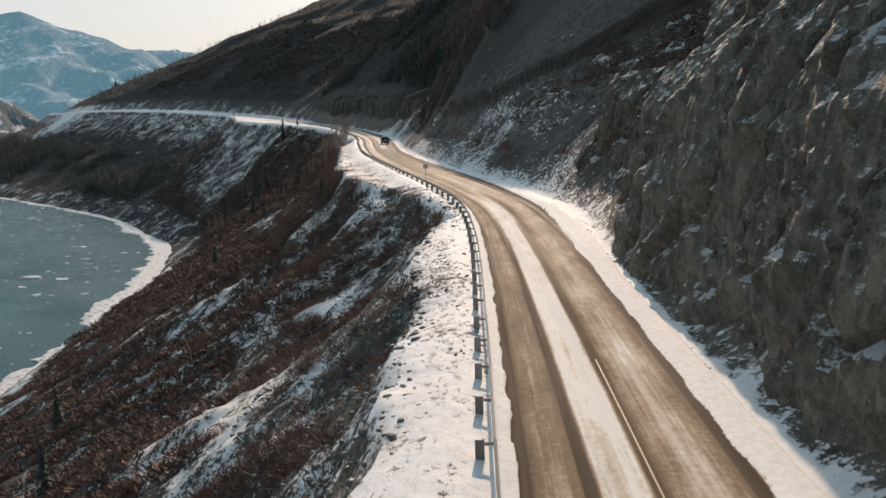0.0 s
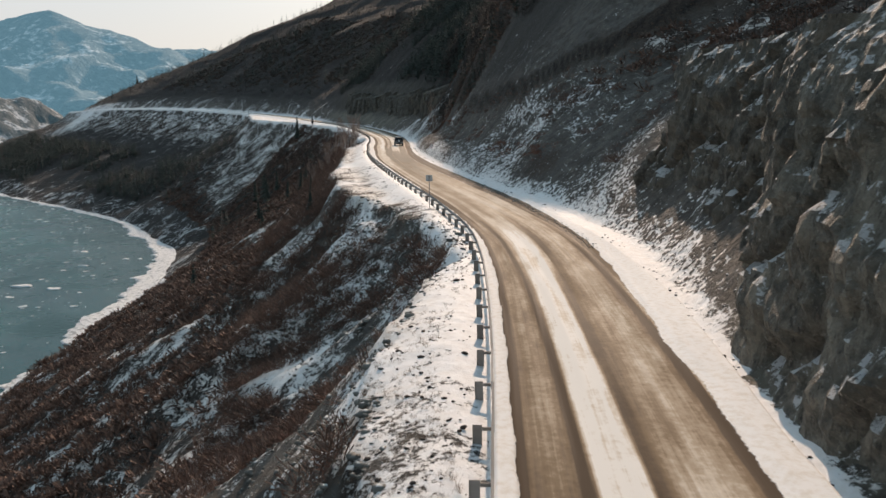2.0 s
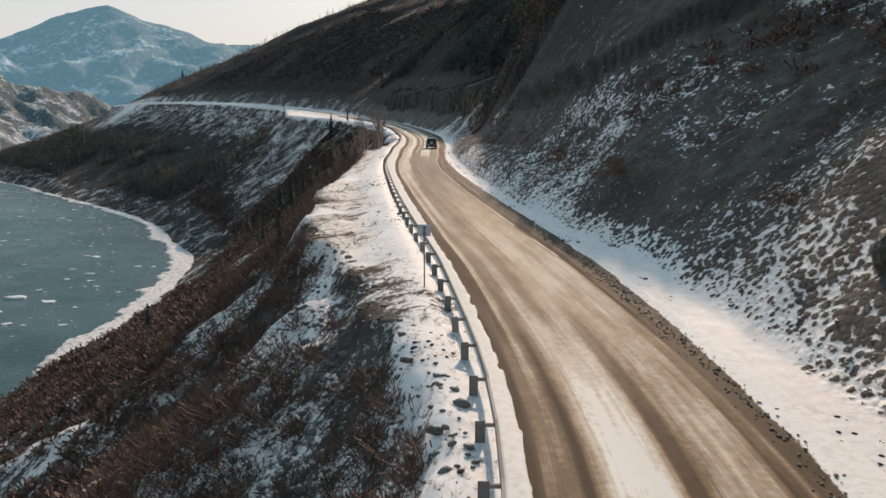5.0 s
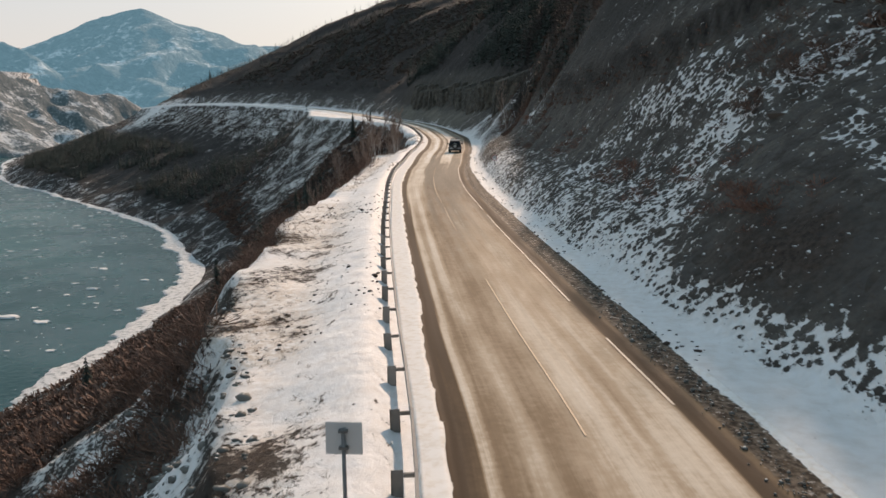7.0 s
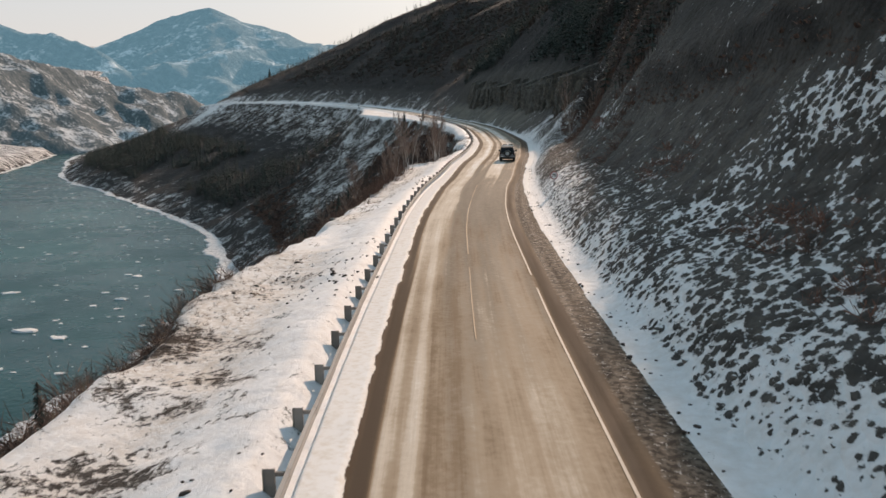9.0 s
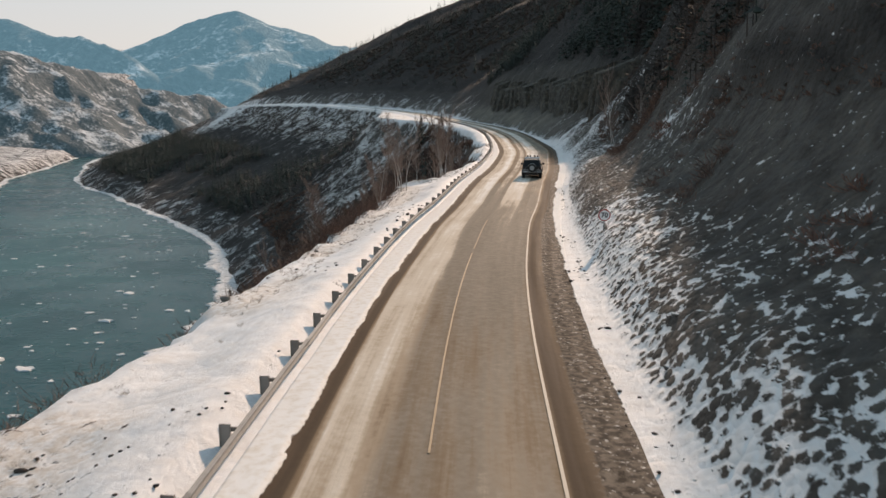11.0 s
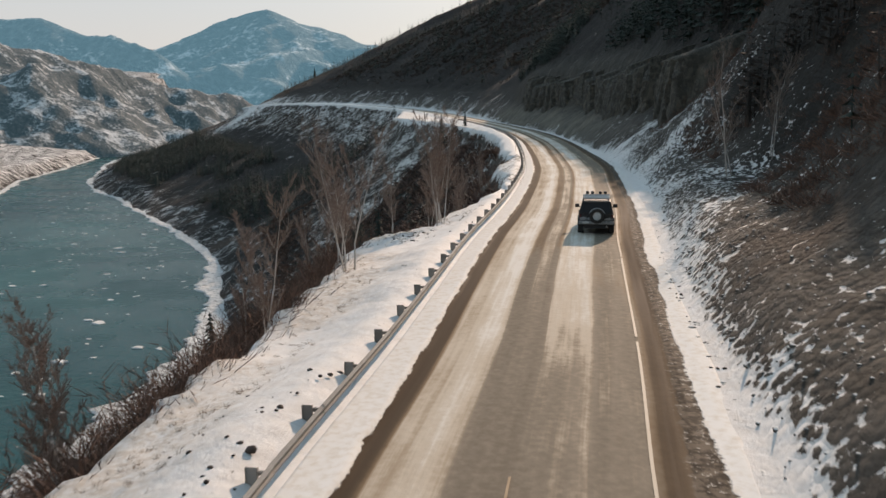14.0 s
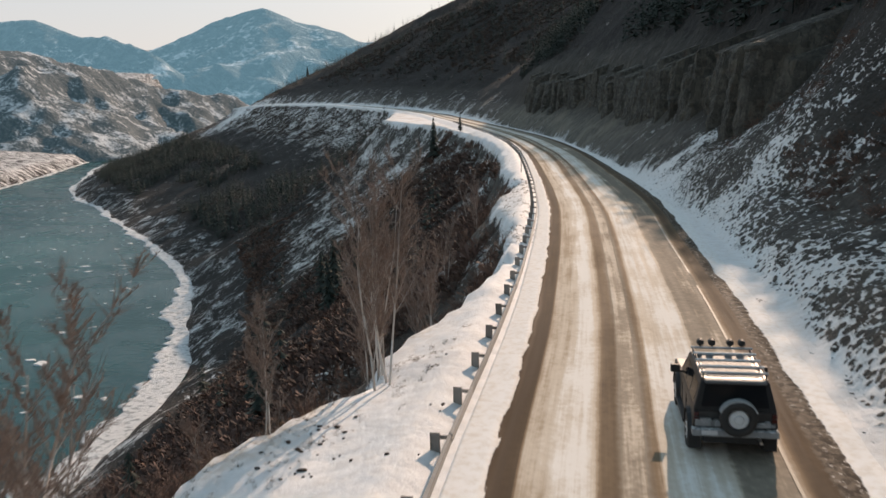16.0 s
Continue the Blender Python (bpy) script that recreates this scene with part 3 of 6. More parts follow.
M_STONE = frosted("scree_stone", (0.060, 0.054, 0.048), (0.20, 0.18, 0.16), 0.62)
M_ICE = frosted("river_ice", (0.40, 0.43, 0.45), (0.66, 0.68, 0.69), 0.55, 0.7, 0.7)
M_STEEL = varied("galvanised_steel", (0.19, 0.19, 0.187), (0.34, 0.336, 0.325), 0.85, False, 4.0, 0.0)
M_POST = varied("weathered_post_steel", (0.17, 0.15, 0.13), (0.30, 0.27, 0.24), 0.85, False, 6.0, 0.0)

# ---- ground: one sheet to the horizon ----
def growing(start, stop, step, rate):
    out, v = [], start
    while v < stop:
        out.append(v)
        v += step
        step *= rate
    return out


FINE = 0.6
right_side = growing(0, 26, FINE, 1.0) + growing(26, 130, FINE, 1.022) + growing(130, 5200, 4, 1.09)
left_side = [-v for v in growing(FINE, 20, FINE, 1.0) + growing(20, 170, FINE, 1.022) + growing(170, 5200, 4.5, 1.07)]
offsets = np.array(sorted(set(left_side)) + right_side)
rows_y = np.array([-v for v in growing(0, 3000, 4, 1.25)][::-1][:-1] + growing(0, 24, 2, 1) + growing(24, 300, 0.7, 1.0) + growing(300, 640, 0.7, 1.011) + growing(640, 1400, 4.5, 1.01) + growing(1400, 4800, 12, 1.07))
gx = np.interp(rows_y, yy, xx)[:, None] * np.exp(-np.abs(offsets) / 4000)[None, :] + offsets[None, :]
gy = np.repeat(rows_y[:, None], len(offsets), 1)
gz, _, _, gsnow, gbrown, grock, gbrush_shade, glumps = ground(gx, gy)
me = mesh_of("ground", np.stack([gx.ravel(), gy.ravel(), gz], 1), grid_faces(len(rows_y), len(offsets)), M_GROUND)
for layer_name, values in (("snow", gsnow), ("brown", gbrown), ("rock", grock), ("brush_shade", gbrush_shade), ("lumps", glumps)):
    float_layer(me, layer_name, values)
tagged(new("ground", me), "steep hillside of scree, dry earth and patchy snow", "ground", kind="structure")


def height(x, y):
    return ground(np.atleast_1d(x), np.atleast_1d(y))[0]


# ---- road ----
part_way = np.concatenate([[0.0, 0.012], np.linspace(0.02, 0.98, 104), [0.988, 1.0]])
road_rows = np.array(growing(-30, 400, 0.7, 1.0) + growing(400, 480, 1.0, 1.0) + growing(480, 1250, 5.0, 1.0))
px, pz = np.interp(road_rows, yy, xx), np.interp(road_rows, yy, zz)
nx, ny = np.interp(road_rows, yy, RIGHT[:, 0]), np.interp(road_rows, yy, RIGHT[:, 1])
edge_in = rail_off(road_rows)[:, None] + 0.02
across = edge_in + part_way[None, :] * (verge_at(road_rows)[:, None] - edge_in)
mud_in = np.interp(road_rows, [38, 90, 125, 131, 176, 204, 213, 233], [0.66, 0.70, 0.78, 0.98, 1.05, 0.85, 0.88, 0.66])[:, None]
mud_out = np.interp(road_rows, [38, 95, 125, 131, 176, 204, 213, 233], [1.0, 1.1, 1.52, 1.62, 1.52, 1.40, 1.28, 1.26])[:, None]
R = np.repeat(road_rows[:, None], len(part_way), 1)
crown = 0.05 - 0.004 * (across - 4.6) ** 2
lumps = fbm(R / 1.2, across / 0.9, 4) - 0.45
shore = (np.interp(R, [62, 88, 105, 124, 142, 196, 222], [7.5, 8.3, 9.2, 9.7, 9.9, 9.8, 9.05]) + 0.4 * (fbm(R / 2.5, R * 0 + 3, 4) - 0.5)) * widen(R)
strip = smooth(0.06, -0.10, across - mud_in + 0.25 * (fbm(R / 1.1, R * 0, 3) - 0.5))
crown += 0.16 * strip + 0.07 * lumps * np.maximum(strip, smooth(0.0, 0.5, across - shore)) + 0.06 * smooth(0.0, 0.6, across - shore)
crown += 0.02 * (fbm(R / 9, across / 2.2, 2) - 0.5)
crown[:, 0] = -0.30
crown[:, -1] = -0.30
rv = np.stack([px[:, None] + nx[:, None] * across, R + ny[:, None] * across, pz[:, None] + crown], -1)
rme = mesh_of("road", rv.reshape(-1, 3), grid_faces(len(road_rows), len(part_way)), M_ROAD)
ruv = rme.uv_layers.new(name="across_along")
flat = np.stack([across / widen(R), R], -1).reshape(-1, 2)
loops = np.empty(len(rme.loops), int)
rme.loops.foreach_get("vertex_index", loops)
ruv.data.foreach_set("uv", flat[loops].ravel().astype(np.float32))
U = across / widen(R)
wander = U + 0.9 * (fbm(R / 45, U * 0.1, 2) - 0.5)
blot, long_streak = fbm(U * 0.5, R * 0.09, 4), fbm(U * 1.5, R * 0.016, 4)
along = R + 40 * (fbm(U * 0.25, R * 0.03, 3) - 0.5)
early, late, end = 1 - smooth(98, 126, along), smooth(172, 200, along), smooth(232, 252, along)


def lane(lo, hi, soft=0.16):
    return smooth(lo - soft, lo + soft, wander) * (1 - smooth(hi - soft, hi + soft, wander))


most = np.maximum
# how dirty or snowy the carriageway is across its width, at a few places along it: 0 wet dirt, 0.3 brown, 0.55 sand, 0.8 pale, 1 snow
BANDS = [
    (48, [0.7, 0.95, 1.05, 1.4, 1.9, 2.25, 2.32, 2.6, 2.7, 2.8, 3.4, 4.05, 4.15, 4.22, 4.5, 4.75, 5.2, 6.0, 6.6, 6.95, 7.02, 7.5, 7.6],
     [0.0, 0.0, 0.32, 0.42, 0.5, 0.36, 0.0, 0.02, 0.5, 0.97, 1.0, 0.97, 0.5, 0.06, 0.1, 0.38, 0.6, 0.72, 0.5, 0.36, 0.0, 0.0, 0.9]),
    (88, [0.75, 1.0, 1.1, 1.8, 2.08, 2.15, 2.38, 2.5, 2.85, 3.5, 4.2, 4.5, 4.58, 4.95, 5.1, 5.6, 6.4, 6.9, 7.0, 7.4, 7.55, 7.75, 8.2],
     [0.0, 0.0, 0.42, 0.5, 0.3, 0.05, 0.08, 0.6, 0.92, 0.97, 0.92, 0.5, 0.1, 0.15, 0.38, 0.65, 0.6, 0.4, 0.0, 0.02, 0.35, 0.08, 0.2]),
    (124, [0.8, 1.50, 1.57, 1.75, 2.0, 2.6, 2.8, 3.05, 3.3, 4.35, 4.6, 5.0, 5.7, 6.0, 6.4, 7.2, 7.6, 7.7, 8.1, 8.35, 8.6, 9.1],
     [0.0, 0.06, 0.78, 0.8, 0.42, 0.45, 0.68, 0.62, 0.45, 0.58, 0.72, 0.80, 0.72, 0.58, 0.72, 0.72, 0.55, 0.0, 0.02, 0.3, 0.05, 0.15]),
    (150, [1.0, 1.58, 1.66, 1.95, 2.1, 2.35, 2.55, 2.8, 3.3, 4.3, 4.9, 6.0, 7.2, 7.65, 7.85, 8.4, 8.7],
     [0.0, 0.1, 0.82, 0.6, 0.52, 0.8, 0.75, 0.46, 0.46, 0.52, 0.56, 0.6, 0.56, 0.42, 0.05, 0.12, 0.2]),
    (190, [1.05, 1.40, 1.50, 2.4, 3.0, 3.25, 3.5, 4.4, 5.2, 6.4, 7.5, 7.8, 8.4, 8.8],
     [0.05, 0.1, 0.76, 0.82, 0.74, 0.6, 0.4, 0.36, 0.42, 0.46, 0.46, 0.1, 0.24, 0.15]),
    (238, [0.7, 1.20, 1.28, 1.8, 2.0, 2.5, 2.9, 3.1, 3.2, 3.62, 3.72, 4.25, 4.33, 4.56, 4.66, 5.6, 6.15, 6.4, 7.5, 7.75, 7.95, 8.3],
     [0.08, 0.14, 0.70, 0.60, 0.84, 0.95, 0.88, 0.6, 0.26, 0.30, 0.72, 0.62, 0.22, 0.3, 0.82, 0.92, 0.84, 0.55, 0.52, 0.52, 0.15, 0.12])]
wander = U + 0.55 * (fbm(R / 40, U * 0.1, 2) - 0.5) * smooth(1.5, 2.2, U) * (1 - smooth(6.8, 7.4, U))
tone = np.interp(wander, BANDS[0][1], BANDS[0][2])
for (y0, _, _), (y1, us, ts) in zip(BANDS[:-1], BANDS[1:]):
    f = smooth(y0, y1, along)
    tone = tone * (1 - f) + np.interp(wander, us, ts) * f
tone += 0.16 * (fbm(U * 0.9, R * 0.05, 4) - 0.5) + 0.14 * (fbm(U * 2.2, R * 0.012 + 5, 3) - 0.5)
tone = np.where((U > mud_in) & (U < mud_out), np.minimum(tone, 0.12 + 0.5 * smooth(-0.08, 0.02, U - mud_out)), tone)
tone = most(tone, (0.70 + 0.25 * (long_streak - 0.5)) * smooth(0.0, 0.10, U - mud_out) * (1 - smooth(1.8, 2.2, U)) * smooth(112, 128, along))
bare = most(smooth(138, 160, along) * (1 - end) * (0.55 + 0.45 * late) * lane(3.0, 7.7, 0.4), end * most(lane(6.2, 7.7, 0.2), 0.8 * lane(3.6, 4.4, 0.2)))
gravel = smooth(98, 118, along) * smooth(8.3, 8.7, wander) * (0.98 - 0.35 * lane(8.8, 9.3) * smooth(0.5, 0.62, blot))
white_zone = most(strip, smooth(-0.3, 0.3, across - shore))
for layer_name, values in (("tone", np.clip(tone, 0, 1)), ("bare", bare), ("streaky", 0.52 + 0.54 * (1 - smooth(96, 128, along)) + 0.2 * end), ("gravel", gravel), ("white", white_zone)):
    float_layer(rme, layer_name, values)
tagged(new("road", rme), "two-lane asphalt road with sandy tracks and packed snow", "road", kind="structure")


def marking(name, u, width, spans, mat, label):
    verts, faces = [], []
    for a, b in spans:
        ys = np.linspace(a, b, max(2, int((b - a) / 1.5)))
        for i, y in enumerate(ys):
            p, z, t, r = on_line(y)
            for w in ((u - width / 2) * widen(y), (u + width / 2) * widen(y)):
                q = p + r * w
                verts.append((q[0], q[1], z + 0.05 - 0.004 * (w - 4.6) ** 2 + 0.022))
            if i:
                n = len(verts)
                faces.append((n - 4, n - 3, n - 1, n - 2))
    tagged(new(name, mesh_of(name, verts, faces, mat)), label, "road marking", kind="structure")


M_WHITE_LINE = varied("worn_white_line", (0.27, 0.23, 0.175), (0.43, 0.38, 0.31), 0.7, True, 3.0)
M_YELLOW_LINE = varied("worn_orange_line", (0.27, 0.19, 0.105), (0.40, 0.285, 0.165), 0.7, True, 3.0)
marking("edge_line", 7.65, 0.09, [(118, 125), (131, 161), (164, 226), (226.6, 243), (243.5, 274), (277, 300)], M_WHITE_LINE, "worn white edge line on the asphalt")
marking("centre_line", 4.5, 0.065, [(20, 34), (116, 136), (152, 166), (170, 199), (200.5, 214)], M_YELLOW_LINE, "worn orange centre line, partly under dirt")

# ---- river ----
wx0, wx1, wy0, wy1 = -1700, 60, -900, 2600
wme = mesh_of("river", [(wx0, wy0, WATER), (wx1, wy0, WATER), (wx1, wy1, WATER), (wx0, wy1, WATER)], [(0, 1, 2, 3)], M_WATER)
tagged(new("river", wme), "dark teal river with drifting ice", "river", kind="structure")


# ---- distant mountains ----
def range_of(name, ridge, slope, box, res, mat, rough, label, spurs=(), rib=0.0, rib_width=300.0):
    xs, ys = np.arange(box[0], box[1], res), np.arange(box[2], box[3], res)
    X, Y = np.meshgrid(xs, ys)
    Z, D = np.full(X.shape, -1e9), np.full(X.shape, 1e9)
    for chain, k in [(ridge, slope)] + [(c, slope * 1.15) for c in spurs]:
        main = chain is ridge
        chain = np.array(chain, float)
        for a, b in zip(chain[:-1], chain[1:]):
            ab = (b - a)[:2]
            t = np.clip(((X - a[0]) * ab[0] + (Y - a[1]) * ab[1]) / (ab @ ab), 0, 1)
            dist = np.hypot(X - a[0] - t * ab[0], Y - a[1] - t * ab[1])
            Z = np.maximum(Z, a[2] + t * (b[2] - a[2]) - k * dist)
            if main:
                D = np.minimum(D, dist)
    along_ridge = np.array(ridge[-1][:2], float) - np.array(ridge[0][:2], float)
    along_ridge /= np.linalg.norm(along_ridge)
    S = X * along_ridge[0] + Y * along_ridge[1]
    w = rough * 7
    deep = smooth(0, 0.5 * rough * 9, np.max(np.array(ridge)[:, 2]) - Z + 10)
    Z = Z + rough * deep * 2.4 * (fbm(X / w, Y / w, 5, True) - 0.62) + rough * 0.35 * (fbm(X / w * 5, Y / w * 5, 3) - 0.5)
    bent = S + rib_width * 0.9 * (fbm(X / rib_width / 1.5, Y / rib_width / 1.5, 3) - 0.5) + 0.35 * D
    ribs = 0.62 * fbm(bent / rib_width, D / rib_width / 6, 2, True) + 0.38 * fbm(bent / rib_width * 2.7 + 7, D / rib_width / 2.5, 3, True)
    Z = Z + rib * (ribs - 0.95) * smooth(0, rib * 2.2, D)
    Z = np.maximum(Z, -60)
    me = mesh_of(name, np.stack([X.ravel(), Y.ravel(), Z.ravel()], 1), grid_faces(*X.shape), mat)
    return tagged(new(name, me), label, "mountain", kind="structure")


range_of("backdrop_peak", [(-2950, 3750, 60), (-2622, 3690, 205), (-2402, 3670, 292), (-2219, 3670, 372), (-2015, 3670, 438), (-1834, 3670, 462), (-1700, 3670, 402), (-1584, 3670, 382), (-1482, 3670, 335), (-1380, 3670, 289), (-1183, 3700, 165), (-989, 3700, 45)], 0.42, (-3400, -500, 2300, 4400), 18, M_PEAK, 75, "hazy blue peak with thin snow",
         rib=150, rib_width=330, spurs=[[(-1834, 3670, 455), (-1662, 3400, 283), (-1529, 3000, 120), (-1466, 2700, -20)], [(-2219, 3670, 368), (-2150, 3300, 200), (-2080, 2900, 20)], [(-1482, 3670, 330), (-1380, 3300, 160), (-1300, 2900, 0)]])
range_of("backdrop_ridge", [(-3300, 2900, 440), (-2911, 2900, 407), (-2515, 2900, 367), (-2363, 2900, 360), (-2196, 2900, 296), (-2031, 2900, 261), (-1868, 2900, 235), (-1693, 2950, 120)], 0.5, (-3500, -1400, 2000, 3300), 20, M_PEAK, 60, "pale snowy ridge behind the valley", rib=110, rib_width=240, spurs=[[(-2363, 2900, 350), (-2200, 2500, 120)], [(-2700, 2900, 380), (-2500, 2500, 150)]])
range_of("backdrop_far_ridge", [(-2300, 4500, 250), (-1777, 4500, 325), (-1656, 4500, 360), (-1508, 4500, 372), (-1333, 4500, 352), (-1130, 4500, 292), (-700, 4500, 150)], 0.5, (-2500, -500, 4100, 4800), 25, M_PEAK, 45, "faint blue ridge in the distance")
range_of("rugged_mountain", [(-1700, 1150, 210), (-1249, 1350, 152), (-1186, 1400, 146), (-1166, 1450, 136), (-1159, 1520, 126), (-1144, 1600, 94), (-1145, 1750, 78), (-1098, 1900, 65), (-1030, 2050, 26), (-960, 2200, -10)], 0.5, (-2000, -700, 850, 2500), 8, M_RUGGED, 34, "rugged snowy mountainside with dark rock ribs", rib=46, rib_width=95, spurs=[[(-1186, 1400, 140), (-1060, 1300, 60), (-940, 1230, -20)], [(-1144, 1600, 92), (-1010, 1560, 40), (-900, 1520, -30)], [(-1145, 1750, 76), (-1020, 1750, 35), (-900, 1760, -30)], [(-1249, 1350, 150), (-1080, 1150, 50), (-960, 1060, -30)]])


# ---- scatter tools ----
def fast_mesh(name, verts, tris, mat, smooth_shade=False):
    me = bpy.data.meshes.new(name)
    me.vertices.add(len(verts))
    me.vertices.foreach_set("co", np.asarray(verts, np.float32).ravel())
    me.loops.add(len(tris) * 3)
    me.loops.foreach_set("vertex_index", np.asarray(tris, np.int32).ravel())
    me.polygons.add(len(tris))
    me.polygons.foreach_set("loop_start", np.arange(0, len(tris) * 3, 3, dtype=np.int32))
    me.polygons.foreach_set("loop_total", np.full(len(tris), 3, np.int32))
    if smooth_shade:
        me.polygons.foreach_set("use_smooth", np.ones(len(tris), bool))
    me.materials.append(mat)
    me.update(calc_edges=True)
    return me


def scatter(name, templates, pos, size, mat, label, category, lean=0.15, squash=None, smooth_shade=False):
    """Many small pieces joined into one mesh of kind stuff; templates are (vertices, triangles)."""
    n = len(pos)
    which, turn = rng.integers(0, len(templates), n), rng.uniform(0, 2 * np.pi, n)
    tilt = rng.normal(0, lean, (n, 2))
    vs, fs, base = [], [], 0
    for k, (tv, tf) in enumerate(templates):
        idx = np.nonzero(which == k)[0]
        if not len(idx):
            continue
        c, s = np.cos(turn[idx])[:, None], np.sin(turn[idx])[:, None]
        sx = size[idx][:, None]
        sz = sx * (1 if squash is None else squash[idx][:, None])
        x, y, z = tv[None, :, 0] * sx, tv[None, :, 1] * sx, tv[None, :, 2] * sz
        X, Y = c * x - s * y + z * tilt[idx, :1], s * x + c * y + z * tilt[idx, 1:]
        vs.append((np.stack([X, Y, z], -1) + pos[idx][:, None, :]).reshape(-1, 3))
        fs.append((tf[None] + (base + np.arange(len(idx)) * len(tv))[:, None, None]).reshape(-1, 3))
        base += len(idx) * len(tv)
    ob = new(name, fast_mesh(name, np.concatenate(vs), np.concatenate(fs), mat, smooth_shade))
    return tagged(ob, label, category, kind="stuff")


def twig_template(seed, count, spread, blades=2, thick=1.0):
    """A bare bush: thin tapering shoots that fork once."""
    r = np.random.default_rng(seed)
    v, f = [], []

    def shoot(a, b, w):
        side = np.cross(b - a, r.normal(size=3))
        side = side / np.linalg.norm(side) * w
        i = len(v)
        v.extend([a - side, a + side, b])
        f.append((i, i + 1, i + 2))
    for _ in range(count):
        a = np.array([*r.normal(0, 0.16, 2), -0.08])
        out = np.array([*r.normal(0, spread, 2), 0.0])
        way = np.array([*(out[:2] + a[:2] * 1.5), r.uniform(0.45, 1.0)])
        way /= np.linalg.norm(way)
        L = r.uniform(0.5, 0.95)
        b = a + way * L
        shoot(a, b, 0.014 * thick)
        for _ in range(blades):
            w2 = way + r.normal(0, 0.5, 3)
            c = a + (b - a) * r.uniform(0.35, 1)
            shoot(c, c + w2 / np.linalg.norm(w2) * r.uniform(0.2, 0.42), 0.011 * thick)
    return np.array(v), np.array(f)


def conifer_template(seed, layers, arms, droop=0.25, width=0.2, gap=0.0, blade=1.0):
    """Unit-high conifer: a trunk and whorls of separate drooping boughs, uneven in length."""
    r = np.random.default_rng(seed)
    v, f = [], []
    for k in range(3):
        a = 2 * np.pi * k / 3
        v.append((0.012 * np.cos(a), 0.012 * np.sin(a), -0.03))
    v.append((0, 0, 0.97))
    f += [(0, 1, 3), (1, 2, 3), (2, 0, 3)]
    for i in range(layers):
        z = 0.12 + 0.86 * (i + 0.5 * r.random()) / layers
        reach = width * (1 - z) ** 0.85 + 0.012
        for k in range(arms):
            if r.random() < gap:
                continue
            a = 2 * np.pi * (k + r.random() * 0.8) / arms
            L = reach * r.uniform(0.6, 1.15)
            c, s = np.cos(a), np.sin(a)
            w = L * r.uniform(0.22, 0.4) * blade
            n = len(v)
            v += [(0, 0, z + 0.035), (c * L * 0.6 - s * w, s * L * 0.6 + c * w, z - droop * L * 0.7), (c * L, s * L, z - droop * L), (c * L * 0.6 + s * w, s * L * 0.6 - c * w, z - droop * L * 0.7 - 0.01)]
            f += [(n, n + 1, n + 2), (n, n + 2, n + 3)]
    return np.array(v, float), np.array(f)


def stone_template(seed, flat=0.6):
    r = np.random.default_rng(seed)
    bm = bmesh.new()
    bmesh.ops.create_icosphere(bm, subdivisions=1, radius=0.5)
    pts = np.array([q.co for q in bm.verts])
    bm.verts.index_update()
    tri = np.array([[q.index for q in face.verts] for face in bm.faces])
    bm.free()
    for _ in range(5):
        n = r.normal(size=3)
        n /= np.linalg.norm(n)
        cut = r.uniform(0.22, 0.4)
        over = pts @ n - cut
        pts = pts - np.maximum(over, 0)[:, None] * n
    return pts * np.array([1, r.uniform(0.6, 1), flat]), tri


def mound_template(seed, blades, thick):
    """A dense rounded bush: shoots fanning out of one root into a low dome."""
    r = np.random.default_rng(seed)
    v, f = [], []
    for _ in range(blades):
        a, up = r.uniform(0, 2 * np.pi), r.uniform(0.05, 1.0)
        flat = np.sqrt(1 - up * up)
        way = np.array([np.cos(a) * flat, np.sin(a) * flat, up * 0.85 + 0.08])
        root = np.array([*r.normal(0, 0.13, 2), -0.06])
        tip = root + way * r.uniform(0.36, 0.64)
        side = np.cross(way, r.normal(size=3))
        side = side / np.linalg.norm(side) * thick * r.uniform(0.6, 1.3)
        n = len(v)
        v.extend([root, tip - side + way * 0.03, tip + side])
        f.append((n, n + 1, n + 2))
    return np.array(v), np.array(f)


FINE_TWIGS = [twig_template(170 + i, 24, 0.45, 3, 0.7) for i in range(5)]
MOUNDS = [mound_template(140 + i, 46, 0.012) for i in range(5)]
FAR_MOUNDS = [mound_template(150 + i, 15, 0.055) for i in range(5)]
TUFTS = [twig_template(40 + i, 16, 0.35, 0) for i in range(4)]
LARCHES = [conifer_template(80 + i, 11, 6, -0.45, 0.17, 0.2, 0.32) for i in range(4)]
FAR_SPRUCES = [conifer_template(64 + i, 5, 4, 0.3, 0.24) for i in range(4)]
FAR_LARCHES = [conifer_template(84 + i, 5, 4, -0.5, 0.19, 0.1, 0.5) for i in range(4)]
STONES = [stone_template(100 + i) for i in range(6)]


def spread(n, x0, x1, y0, y1, test):
    """Random places by offset from the rail line, kept where test(u, near, snow, noise, bank) allows."""
    y = rng.uniform(y0, y1, n)
    x = np.interp(y, yy, xx) + rng.uniform(x0, x1, n)
    z, u, near, snow = ground(x, y)[:4]
    clump = fbm(x / 7 + 50, y / 7, 3)
    keep = test(u, near, snow, clump, to_chain(x, y, BANK), z, x, y)
    return np.stack([x, y, z], 1)[keep], u[keep], near[keep]


